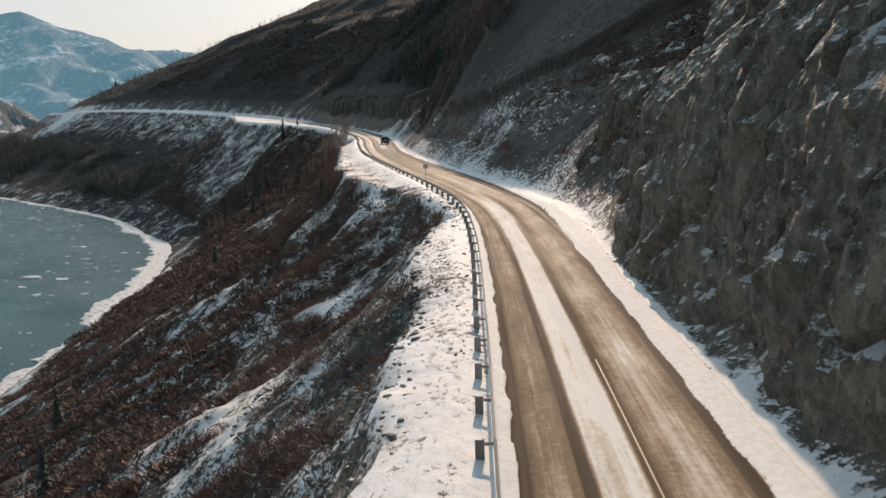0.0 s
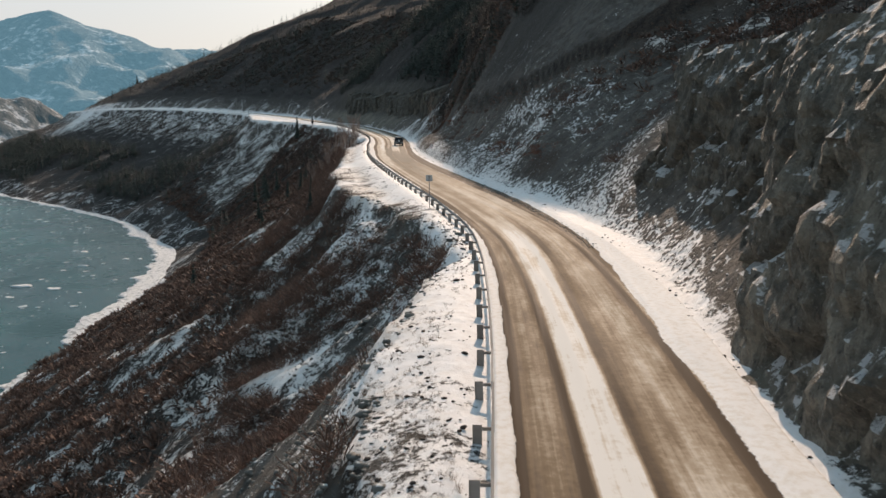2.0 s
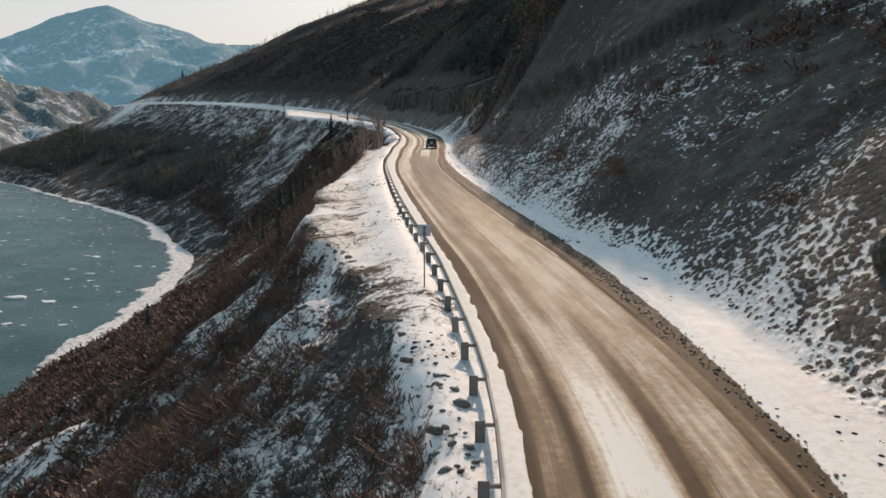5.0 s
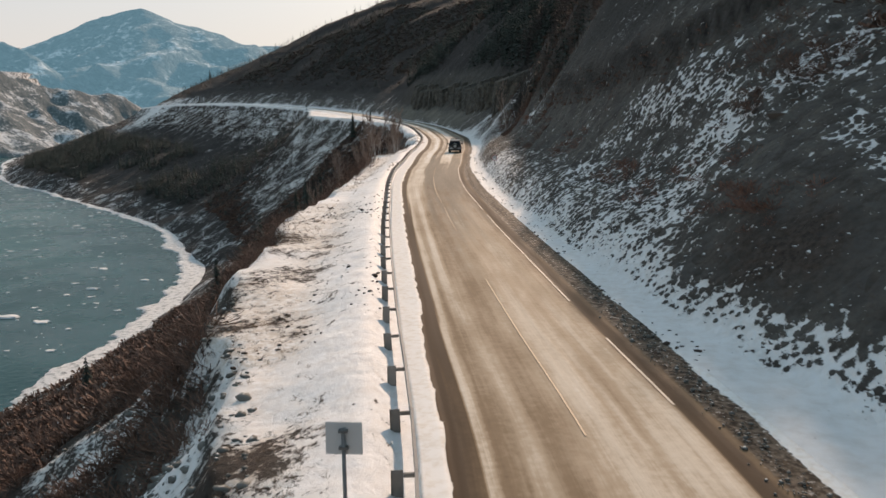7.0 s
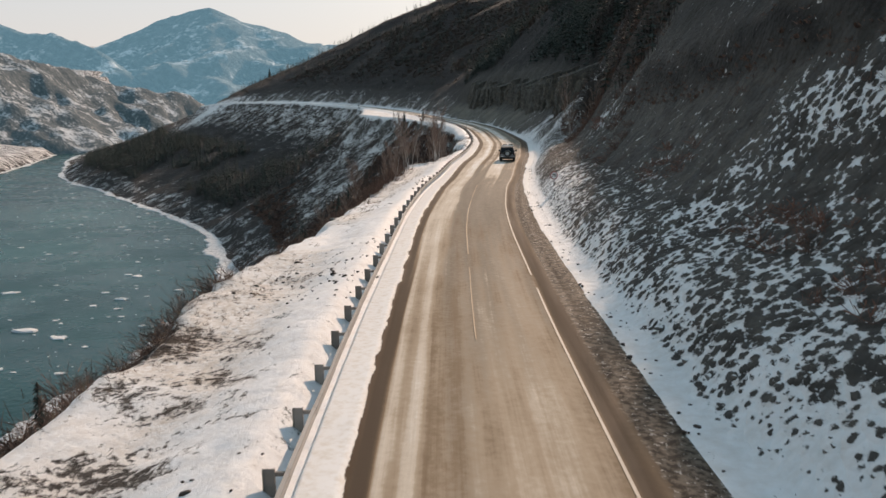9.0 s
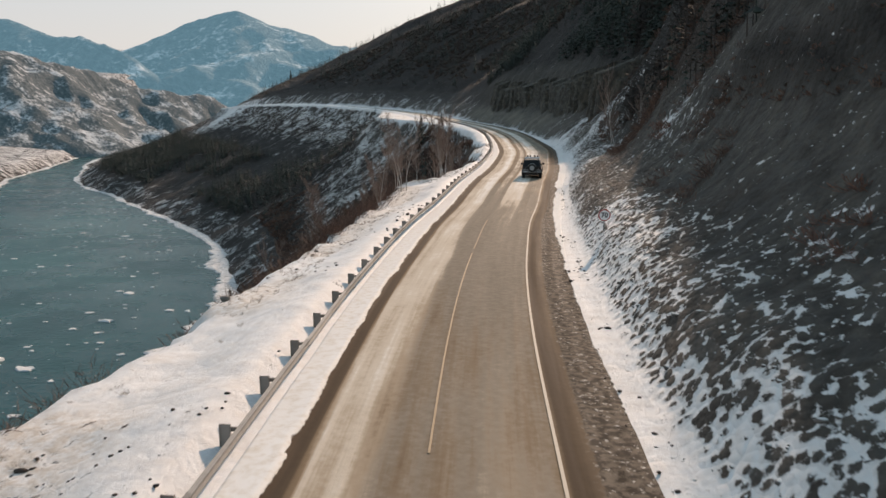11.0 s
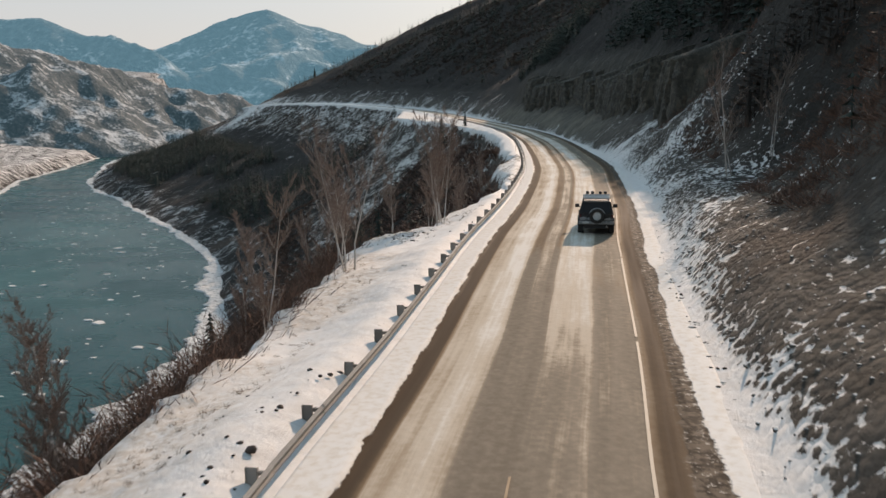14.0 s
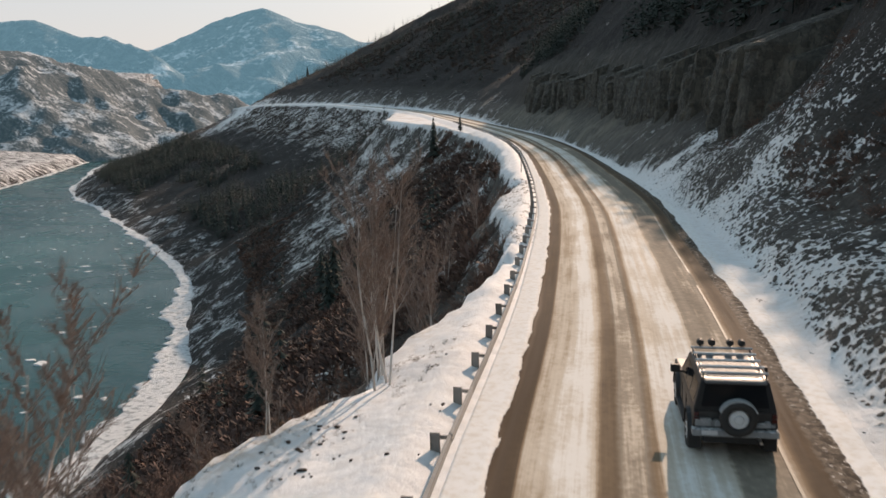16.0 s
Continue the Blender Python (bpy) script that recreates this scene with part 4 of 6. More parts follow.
# ---- guard rail ----
def box(bm, x0, x1, y0, y1, z0, z1, bevel=0.0):
    r = bmesh.ops.create_cube(bm, size=1.0)
    bmesh.ops.scale(bm, vec=(x1 - x0, y1 - y0, z1 - z0), verts=r["verts"])
    bmesh.ops.translate(bm, vec=((x0 + x1) / 2, (y0 + y1) / 2, (z0 + z1) / 2), verts=r["verts"])
    if bevel:
        edges = list({e for v in r["verts"] for e in v.link_edges})
        bmesh.ops.bevel(bm, geom=edges, offset=bevel, segments=2, affect="EDGES", profile=0.6)
    return bm


def tube(bm, a, b, r0, r1, sides=8):
    a, b = Vector(a), Vector(b)
    way = (b - a).normalized()
    side = way.orthogonal().normalized()
    other = way.cross(side)
    rings = []
    for p, r in ((a, r0), (b, r1)):
        rings.append([bm.verts.new(p + (side * math.cos(2 * math.pi * k / sides) + other * math.sin(2 * math.pi * k / sides)) * r) for k in range(sides)])
    for k in range(sides):
        bm.faces.new((rings[0][k], rings[0][(k + 1) % sides], rings[1][(k + 1) % sides], rings[1][k]))
    bm.faces.new(rings[0][::-1])
    bm.faces.new(rings[1])
    return bm


SPACING = 3.9


def beam_mesh():
    """One length of the folded steel beam; along +y, its face towards +x."""
    prof = [(0.0, -0.155), (0.03, -0.13), (0.08, -0.105), (0.08, -0.06), (0.015, -0.02), (0.015, 0.02), (0.08, 0.06), (0.08, 0.105), (0.03, 0.13), (0.0, 0.155)]
    bm = bmesh.new()
    rings = []
    for back in (0, 1):
        for y in (-0.06, SPACING + 0.06):
            rings.append([bm.verts.new((x - 0.008 * back, y, z)) for x, z in prof])
    for k in range(len(prof) - 1):
        bm.faces.new((rings[0][k], rings[1][k], rings[1][k + 1], rings[0][k + 1]))
        bm.faces.new((rings[2][k + 1], rings[3][k + 1], rings[3][k], rings[2][k]))
    for k, k2 in ((0, 2), (1, 3)):
        for j in range(len(prof) - 1):
            bm.faces.new((rings[k][j], rings[k][j + 1], rings[k2][j + 1], rings[k2][j]))
    for j in (0, len(prof) - 1):
        bm.faces.new((rings[0][j], rings[1][j], rings[3][j], rings[2][j]))
    me = bpy.data.meshes.new("beam")
    bm.to_mesh(me)
    bm.free()
    me.materials.append(M_STEEL)
    return me


def post_mesh():
    bm = bmesh.new()
    box(bm, -0.56, -0.28, -0.006, 0.006, -0.9, 0.70)
    box(bm, -0.56, -0.548, -0.05, 0.05, -0.9, 0.70)
    box(bm, -0.292, -0.28, -0.05, 0.05, -0.9, 0.70)
    me = bpy.data.meshes.new("post")
    bm.to_mesh(me)
    bm.free()
    me.materials.append(M_POST)
    return me


def block_mesh():
    bm = bmesh.new()
    box(bm, -0.276, -0.01, -0.012, 0.012, 0.52, 0.64, 0.004)
    box(bm, -0.276, -0.01, -0.06, -0.016, 0.615, 0.64)
    me = bpy.data.meshes.new("spacer_block")
    bm.to_mesh(me)
    bm.free()
    me.materials.append(M_POST)
    return me


def build_guardrail():
    rail = tagged(new("guardrail"), "galvanised steel guardrail on dark posts along the road edge", "guardrail")
    beam, post, block = beam_mesh(), post_mesh(), block_mesh()
    steps, y = [], 8.0
    while y < 520:
        steps.append(y)
        p, z, t, r = on_line(y)
        y += SPACING * t[1]
    for a, b in zip(steps[:-1], steps[1:]):
        p, z, t, r = on_line(a)
        q, z2, _, r2 = on_line(b)
        p, q = p + r * rail_off(a), q + r2 * rail_off(b)
        yaw = math.degrees(math.atan2(-(q[0] - p[0]), q[1] - p[1]))
        rise = math.degrees(math.atan2(z2 - z, SPACING))
        wob = rng.normal(0, 0.02, 2)
        ob = new("beam", beam)
        ob.matrix_world = pose(p[0] + wob[0] * 0.5, p[1], z + 0.60 + wob[1] * 0.4, rise, 0, yaw)
        ob.parent = rail
        ob = new("post", post)
        ob.matrix_world = pose(p[0], p[1], z + wob[1], rng.normal(0, 1.2), rng.normal(0, 1.2), yaw)
        ob.parent = rail
        sub = new("spacer_block", block)
        sub.parent = ob
    return rail


build_guardrail()


# ---- road signs ----
def disc(bm, r, y, depth, sides=40):
    c = bmesh.ops.create_cone(bm, cap_ends=True, segments=sides, radius1=r, radius2=r, depth=depth)
    bmesh.ops.rotate(bm, verts=c["verts"], matrix=Matrix.Rotation(radians(90), 3, "X"))
    bmesh.ops.translate(bm, verts=c["verts"], vec=(0, y, 0))
    return bm


M_SIGN_WHITE = varied("sign_white", (0.80, 0.80, 0.80), (0.88, 0.88, 0.87), 0.5, False)
M_SIGN_RED = varied("sign_red", (0.34, 0.03, 0.03), (0.46, 0.06, 0.05), 0.5, False)
M_SIGN_BLACK = material("sign_black", 0.5, 0, (0.02, 0.02, 0.02))
M_SIGN_BACK = varied("grey_sign_back", (0.42, 0.42, 0.41), (0.56, 0.56, 0.55), 0.6, False, 5.0)
M_POLE = varied("grey_pole", (0.13, 0.13, 0.125), (0.24, 0.235, 0.23), 0.6, False, 5.0, 0.3)


def build_speed_sign(x, y, z, turn):
    foot = float(height(x, y)[0])
    sign = tagged(new("speed_limit_sign"), "round white speed limit sign with red rim reading 70", "road sign")
    sign.matrix_world = pose(x, y, foot, 0, 0, turn)
    top = z - foot
    part("pole", tube(bmesh.new(), (0, 0.06, -0.4), (0, 0.06, top + 0.3), 0.035, 0.035, 10), M_POLE, sign, shade=True)
    rim = disc(bmesh.new(), 0.35, 0, 0.02)
    bmesh.ops.translate(rim, verts=rim.verts, vec=(0, 0, top))
    part("rim", rim, M_SIGN_RED, sign, "red reflective rim")
    face = disc(bmesh.new(), 0.29, -0.012, 0.012)
    bmesh.ops.translate(face, verts=face.verts, vec=(0, 0, top))
    plate = part("face", face, M_SIGN_WHITE, sign)
    font = bpy.data.curves.new("digits", "FONT")
    font.body, font.size, font.align_x, font.align_y, font.extrude, font.offset = "70", 0.40, "CENTER", "CENTER", 0.003, 0.012
    font.materials.append(M_SIGN_BLACK)
    text = new("digits", font)
    text.matrix_world = pose(0, -0.024, top - 0.005, 90, 0, 0)
    text.parent = plate
    return sign


build_speed_sign(-7.2, 201.4, 2.08, 13)


def build_back_sign(x, y, z, turn, w, h):
    foot = float(height(x, y)[0])
    sign = tagged(new("traffic_sign"), "rectangular sign seen from its grey metal back", "road sign")
    sign.matrix_world = pose(x, y, foot, 0, 0, turn)
    top = z - foot
    part("pole", tube(bmesh.new(), (0, -0.05, -0.4), (0, -0.05, top + 0.2), 0.035, 0.035, 10), M_POLE, sign, shade=True)
    part("plate", box(bmesh.new(), -w / 2, w / 2, 0, 0.02, top - h / 2, top + h / 2, 0.004), M_SIGN_BACK, sign)
    part("bracket", box(bmesh.new(), -0.08, 0.08, -0.1, 0.0, top + h * 0.22, top + h * 0.30), M_POLE, sign)
    part("bracket", box(bmesh.new(), -0.08, 0.08, -0.1, 0.0, top - h * 0.30, top - h * 0.22), M_POLE, sign)
    return sign


build_back_sign(-1.90, 108.5, 2.36, 4, 0.64, 0.58)

# ---- off-road car ----
M_PAINT = varied("dusty_dark_paint", (0.010, 0.011, 0.012), (0.050, 0.051, 0.050), 0.4, False, 3.0)
M_PAINT.node_tree.nodes["Principled BSDF"].inputs["Specular IOR Level"].default_value = 0.25
M_GLASS = material("dark_tinted_glass", 0.06, 0, (0.008, 0.010, 0.012))
M_GLASS.node_tree.nodes["Principled BSDF"].inputs["Specular IOR Level"].default_value = 0.2
M_RUBBER = varied("tyre_rubber", (0.012, 0.012, 0.012), (0.03, 0.028, 0.026), 0.9, False, 8.0)
M_CHROME = varied("dull_chrome", (0.35, 0.35, 0.35), (0.55, 0.55, 0.54), 0.35, False, 6.0, 0.8)
M_DIRTY = frosted("snowy_bumper", (0.025, 0.025, 0.026), (0.36, 0.37, 0.37), 0.92, 0.85, 9.0)
M_RED_LAMP = material("red_lamp_glass", 0.2, 0, (0.055, 0.008, 0.008))
M_THIN_FROST = frosted("thinly_frosted_roof", (0.018, 0.019, 0.020), (0.17, 0.175, 0.175), 1.12, 0.6, 7.0)
M_FROST = varied("frosted_roof", (0.16, 0.17, 0.17), (0.56, 0.58, 0.58), 0.7, False, 9.0)
M_BLACK = material("black_plastic", 0.6, 0, (0.018, 0.018, 0.018))
M_PLATE_BAR = material("plain_plate", 0.5, 0, (0.5, 0.5, 0.5))


def hull(profile, widths, bevel):
    """A body: a side outline (y, z) swept across, its half width given by height."""
    bm = bmesh.new()
    hs, ws = zip(*widths)
    sides = []
    for s in (-1, 1):
        sides.append([bm.verts.new((s * float(np.interp(z, hs, ws)), y, z)) for y, z in profile])
    n = len(profile)
    for k in range(n):
        bm.faces.new((sides[0][k], sides[1][k], sides[1][(k + 1) % n], sides[0][(k + 1) % n]))
    bm.faces.new(sides[0][::-1])
    bm.faces.new(sides[1])
    bmesh.ops.recalc_face_normals(bm, faces=bm.faces)
    bmesh.ops.bevel(bm, geom=list(bm.edges), offset=bevel, segments=2, affect="EDGES", profile=0.6)
    return bm


def ring(bm, major, minor, width, sides=28, at=(0, 0, 0), axis="X"):
    """A tyre: a rounded band about the axis."""
    prof = [(-width / 2, minor), (-width / 2, major * 0.93), (-width / 2 + 0.05, major), (width / 2 - 0.05, major), (width / 2, major * 0.93), (width / 2, minor)]
    loops_ = []
    for k in range(sides):
        a = 2 * math.pi * k / sides
        loops_.append([bm.verts.new((w, r * math.cos(a), r * math.sin(a))) for w, r in prof])
    for k in range(sides):
        for j in range(len(prof)):
            j2 = (j + 1) % len(prof)
            bm.faces.new((loops_[k][j], loops_[k][j2], loops_[(k + 1) % sides][j2], loops_[(k + 1) % sides][j]))
    if axis == "Y":
        bmesh.ops.rotate(bm, verts=bm.verts, matrix=Matrix.Rotation(radians(90), 3, "Z"))
    bmesh.ops.translate(bm, verts=bm.verts, vec=at)
    bmesh.ops.recalc_face_normals(bm, faces=bm.faces)
    return bm


def plate(bm, corners, thick):
    """A thin pane over four corners, given thickness along its normal."""
    c = [Vector(p) for p in corners]
    n = (c[1] - c[0]).cross(c[2] - c[0]).normalized() * thick
    lo, hi = [bm.verts.new(p) for p in c], [bm.verts.new(p + n) for p in c]
    for k in range(4):
        bm.faces.new((lo[k], lo[(k + 1) % 4], hi[(k + 1) % 4], hi[k]))
    bm.faces.new(lo[::-1])
    bm.faces.new(hi)
    bmesh.ops.recalc_face_normals(bm, faces=bm.faces)
    return bm


def build_car(x, y, z, turn):
    car = tagged(new("off_road_car"), "dark dusty off-road car with roof rack and spare wheel", "car")
    widths = [(0.5, 0.98), (0.75, 1.02), (1.18, 1.0), (1.26, 0.97), (1.98, 0.80)]
    low = [(0.05, 0.62), (0.02, 1.22), (3.30, 1.26), (4.72, 1.16), (4.82, 0.95), (4.80, 0.58), (4.45, 0.52), (0.5, 0.52)]
    body = part("body", hull(low, widths, 0.045), M_PAINT, car)
    cabin = part("cabin", hull([(0.03, 1.20), (0.16, 1.93), (0.30, 1.98), (2.55, 1.98), (2.75, 1.95), (3.35, 1.22)], widths, 0.04), M_PAINT, car)
    part("hood_scoop", box(bmesh.new(), -0.35, 0.35, 3.7, 4.35, 1.17, 1.24, 0.02), M_BLACK, body)
    hw = lambda h: float(np.interp(h, *zip(*widths)))
    for s in (-1, 1):
        for a, b in ((0.32, 1.12), (1.22, 2.02), (2.10, 2.78)):
            lift = lambda h: s * (hw(h) + 0.004)
            top_b = b if b < 2.5 else 2.5
            part("side_window", plate(bmesh.new(), [(lift(1.32), a, 1.32), (lift(1.32), b + (0.25 if b > 2.5 else 0), 1.32), (lift(1.82), top_b, 1.82), (lift(1.82), a + 0.03, 1.82)][::s], 0.006), M_GLASS, cabin, "dark tinted glass")
        for a in (1.18, 2.06):
            part("door_handle", box(bmesh.new(), s * 1.0 - 0.02, s * 1.0 + 0.03 * s + 0.02, a, a + 0.2, 1.05, 1.09, 0.008), M_BLACK, body)
            part("door_seam", box(bmesh.new(), s * 1.015 - 0.008, s * 1.015 + 0.008, a + 0.22, a + 0.235, 0.66, 1.2), M_BLACK, body)
        part("running_board", box(bmesh.new(), s * 1.0 - 0.1, s * 1.0 + 0.1, 1.35, 3.2, 0.42, 0.5, 0.02), M_BLACK, car)
        for wy in (0.78, 3.86):
            arch = bmesh.new()
            for k in range(9):
                a0, a1 = math.pi * k / 9, math.pi * (k + 1) / 9
                plate(arch, [(s * 0.96, wy + 0.56 * math.cos(a0), 0.5 + 0.52 * math.sin(a0)), (s * 1.075, wy + 0.54 * math.cos(a0), 0.5 + 0.5 * math.sin(a0)), (s * 1.075, wy + 0.54 * math.cos(a1), 0.5 + 0.5 * math.sin(a1)), (s * 0.96, wy + 0.56 * math.cos(a1), 0.5 + 0.52 * math.sin(a1))], 0.03)
            part("wheel_arch", arch, M_BLACK, body)
            wheel = new("wheel")
            wheel.parent = car
            wheel.matrix_world = pose(s * 0.90, wy, 0.45)
            part("tyre", ring(bmesh.new(), 0.45, 0.24, 0.32), M_RUBBER, wheel, shade=True)
            rim = bmesh.new()
            tube(rim, (-0.13, 0, 0), (0.13, 0, 0), 0.245, 0.245, 20)
            for k in range(6):
                a = 2 * math.pi * k / 6
                tube(rim, (s * 0.13, 0.06 * math.cos(a), 0.06 * math.sin(a)), (s * 0.15, 0.22 * math.cos(a), 0.22 * math.sin(a)), 0.03, 0.025, 6)
            part("rim", rim, M_CHROME, wheel)
        mirror = part("mirror", box(bmesh.new(), s * 1.16 - 0.13, s * 1.16 + 0.13, 2.86, 2.99, 1.30, 1.52, 0.03), M_BLACK, car)
        part("mirror_arm", box(bmesh.new(), s * 0.99 - 0.08, s * 0.99 + 0.08, 2.89, 2.95, 1.30, 1.36, 0.01), M_BLACK, mirror)
        lamp = part("tail_light", box(bmesh.new(), s * 0.92 - 0.06, s * 0.92 + 0.06, -0.03, 0.05, 0.98, 1.20, 0.012), M_RED_LAMP, car, "red tail light")
        part("lamp_guard", box(bmesh.new(), s * 0.92 - 0.07, s * 0.92 + 0.07, -0.045, -0.03, 1.08, 1.095), M_BLACK, lamp)
        part("headlight", box(bmesh.new(), s * 0.72 - 0.12, s * 0.72 + 0.12, 4.80, 4.85, 0.92, 1.08, 0.02), M_GLASS, car)
        part("mud_flap", box(bmesh.new(), s * 0.90 - 0.15, s * 0.90 + 0.15, 0.22, 0.24, 0.16, 0.55), M_RUBBER, car)
        # roof rack side
        part("rack_side", tube(bmesh.new(), (s * 0.74, 0.22, 2.10), (s * 0.74, 2.62, 2.10), 0.022, 0.022, 8), M_BLACK, car)
        for a in (0.30, 1.1, 1.85, 2.55):
            part("rack_foot", tube(bmesh.new(), (s * 0.74, a, 1.96), (s * 0.74, a, 2.10), 0.02, 0.02, 6), M_BLACK, car)
    for a in (0.32, 0.85, 1.4, 2.0, 2.55):
        part("rack_bar", tube(bmesh.new(), (-0.80, a, 2.115), (0.80, a, 2.115), 0.034, 0.034, 8), M_CHROME, car, "pale metal rack bar")
    part("roof_frost", box(bmesh.new(), -0.62, 0.62, 0.42, 2.35, 1.978, 1.996, 0.008), M_THIN_FROST, car, "frost and thin snow on the roof")
    part("rear_spoiler", box(bmesh.new(), -0.72, 0.72, 0.02, 0.30, 1.92, 1.985, 0.02), M_THIN_FROST, car)
    for a in (-0.54, -0.24, 0.24, 0.54):
        spot = part("spotlight", tube(bmesh.new(), (a, 2.58, 2.24), (a, 2.70, 2.24), 0.085, 0.105, 16), M_BLACK, car)
        part("spot_bracket", tube(bmesh.new(), (a, 2.62, 2.08), (a, 2.62, 2.18), 0.018, 0.018, 6), M_BLACK, spot)
        part("spot_lens", tube(bmesh.new(), (a, 2.70, 2.24), (a, 2.712, 2.24), 0.095, 0.095, 16), M_CHROME, spot)
    slope = lambda h: 0.03 + (h - 1.20) * 0.13 / 0.73
    part("rear_window", plate(bmesh.new(), [(0.80, slope(1.33) - 0.012, 1.33), (-0.80, slope(1.33) - 0.012, 1.33), (-0.70, slope(1.86) - 0.012, 1.86), (0.70, slope(1.86) - 0.012, 1.86)], -0.008), M_GLASS, cabin, "dark tinted rear window")
    part("windscreen", plate(bmesh.new(), [(-0.82, 3.27, 1.33), (0.82, 3.27, 1.33), (0.70, 2.82, 1.88), (-0.70, 2.82, 1.88)], 0.02), M_GLASS, cabin, "dark tinted windscreen")
    part("wiper", box(bmesh.new(), -0.35, 0.1, -0.01, 0.01, 1.34, 1.36), M_BLACK, cabin)
    spare = new("spare_wheel")
    spare.parent = car
    part("tyre", ring(bmesh.new(), 0.44, 0.26, 0.27, at=(0.05, -0.17, 1.12), axis="Y"), M_RUBBER, spare, shade=True)
    cover = bmesh.new()
    tube(cover, (0.05, -0.20, 1.12), (0.05, -0.27, 1.12), 0.26, 0.22, 24)
    tube(cover, (0.05, -0.27, 1.12), (0.05, -0.30, 1.12), 0.12, 0.10, 20)
    part("rim", cover, M_FROST, spare, "grey metal rim")
    frost = bmesh.new()
    for k in range(14):
        a0, a1 = math.pi * (0.12 + 0.76 * k / 14), math.pi * (0.12 + 0.76 * (k + 1) / 14)
        plate(frost, [(0.05 + 0.443 * math.cos(a0), -0.29, 1.12 + 0.443 * math.sin(a0)), (0.05 + 0.443 * math.cos(a0), -0.06, 1.12 + 0.443 * math.sin(a0)), (0.05 + 0.443 * math.cos(a1), -0.06, 1.12 + 0.443 * math.sin(a1)), (0.05 + 0.443 * math.cos(a1), -0.29, 1.12 + 0.443 * math.sin(a1))], 0.035)
    part("tyre_frost", frost, M_FROST, spare, "rim of frost on the tyre")
    part("rear_bumper", box(bmesh.new(), -1.02, 1.02, -0.16, 0.12, 0.63, 0.80, 0.03), M_DIRTY, car, "bumper caked with dirty snow")
    crusts, r = [bmesh.new(), bmesh.new()], random.Random(5)
    for k in range(16):
        a = -0.93 + 1.86 * k / 16
        if -0.35 < a < 0.38:
            continue
        box(crusts[int(a > 0)], a - 0.01, a + 0.125, -0.03 - 0.02 * r.random(), 0.04, 0.85, 0.93 + 0.12 * r.random(), 0.012)
    for crust in crusts:
        part("snow_crust", crust, M_DIRTY, body, "snow caked on the tailgate")
    part("tailgate_seam", box(bmesh.new(), -0.86, 0.86, -0.012, 0.03, 1.235, 1.25), M_BLACK, body)
    part("front_bumper", box(bmesh.new(), -0.98, 0.98, 4.72, 4.98, 0.52, 0.80, 0.03), M_BLACK, car)
    part("number_plate", box(bmesh.new(), -0.80, -0.42, -0.18, -0.16, 0.68, 0.79), M_PLATE_BAR, car)
    part("exhaust_pipe", tube(bmesh.new(), (0.62, -0.1, 0.48), (0.62, 0.4, 0.48), 0.04, 0.04, 10), M_CHROME, car)
    part("chassis", box(bmesh.new(), -0.7, 0.7, 0.2, 4.6, 0.34, 0.56), M_BLACK, car)
    part("axle", tube(bmesh.new(), (-0.8, 0.78, 0.44), (0.8, 0.78, 0.44), 0.07, 0.07, 10), M_BLACK, car)
    part("axle", tube(bmesh.new(), (-0.8, 3.86, 0.44), (0.8, 3.86, 0.44), 0.07, 0.07, 10), M_BLACK, car)
    part("grille", box(bmesh.new(), -0.55, 0.55, 4.80, 4.84, 0.88, 1.12, 0.01), M_CHROME, car)
    car.matrix_world = pose(x, y, z, 0, 0, turn) @ Matrix.Scale(1.12, 4)
    return car


p, z, t, r = on_line(250.6)
build_car(-18.95, 252.6, z + 0.02, math.degrees(math.atan2(-t[0], t[1])))


# ---- marker pole at the bend ----
def build_pole(x, y):
    foot = float(height(x, y)[0])
    pole = tagged(new("marker_pole"), "thin grey marker pole in the roadside snow", "pole")
    pole.matrix_world = pose(x, y, foot)
    part("shaft", tube(bmesh.new(), (0, 0, -0.3), (0, 0, 3.2), 0.05, 0.04, 10), M_POLE, pole, shade=True)
    part("cap", tube(bmesh.new(), (0, 0, 3.2), (0, 0, 3.26), 0.055, 0.03, 10), M_SIGN_BACK, pole)
    return pole


build_pole(-41.2, 335.4)

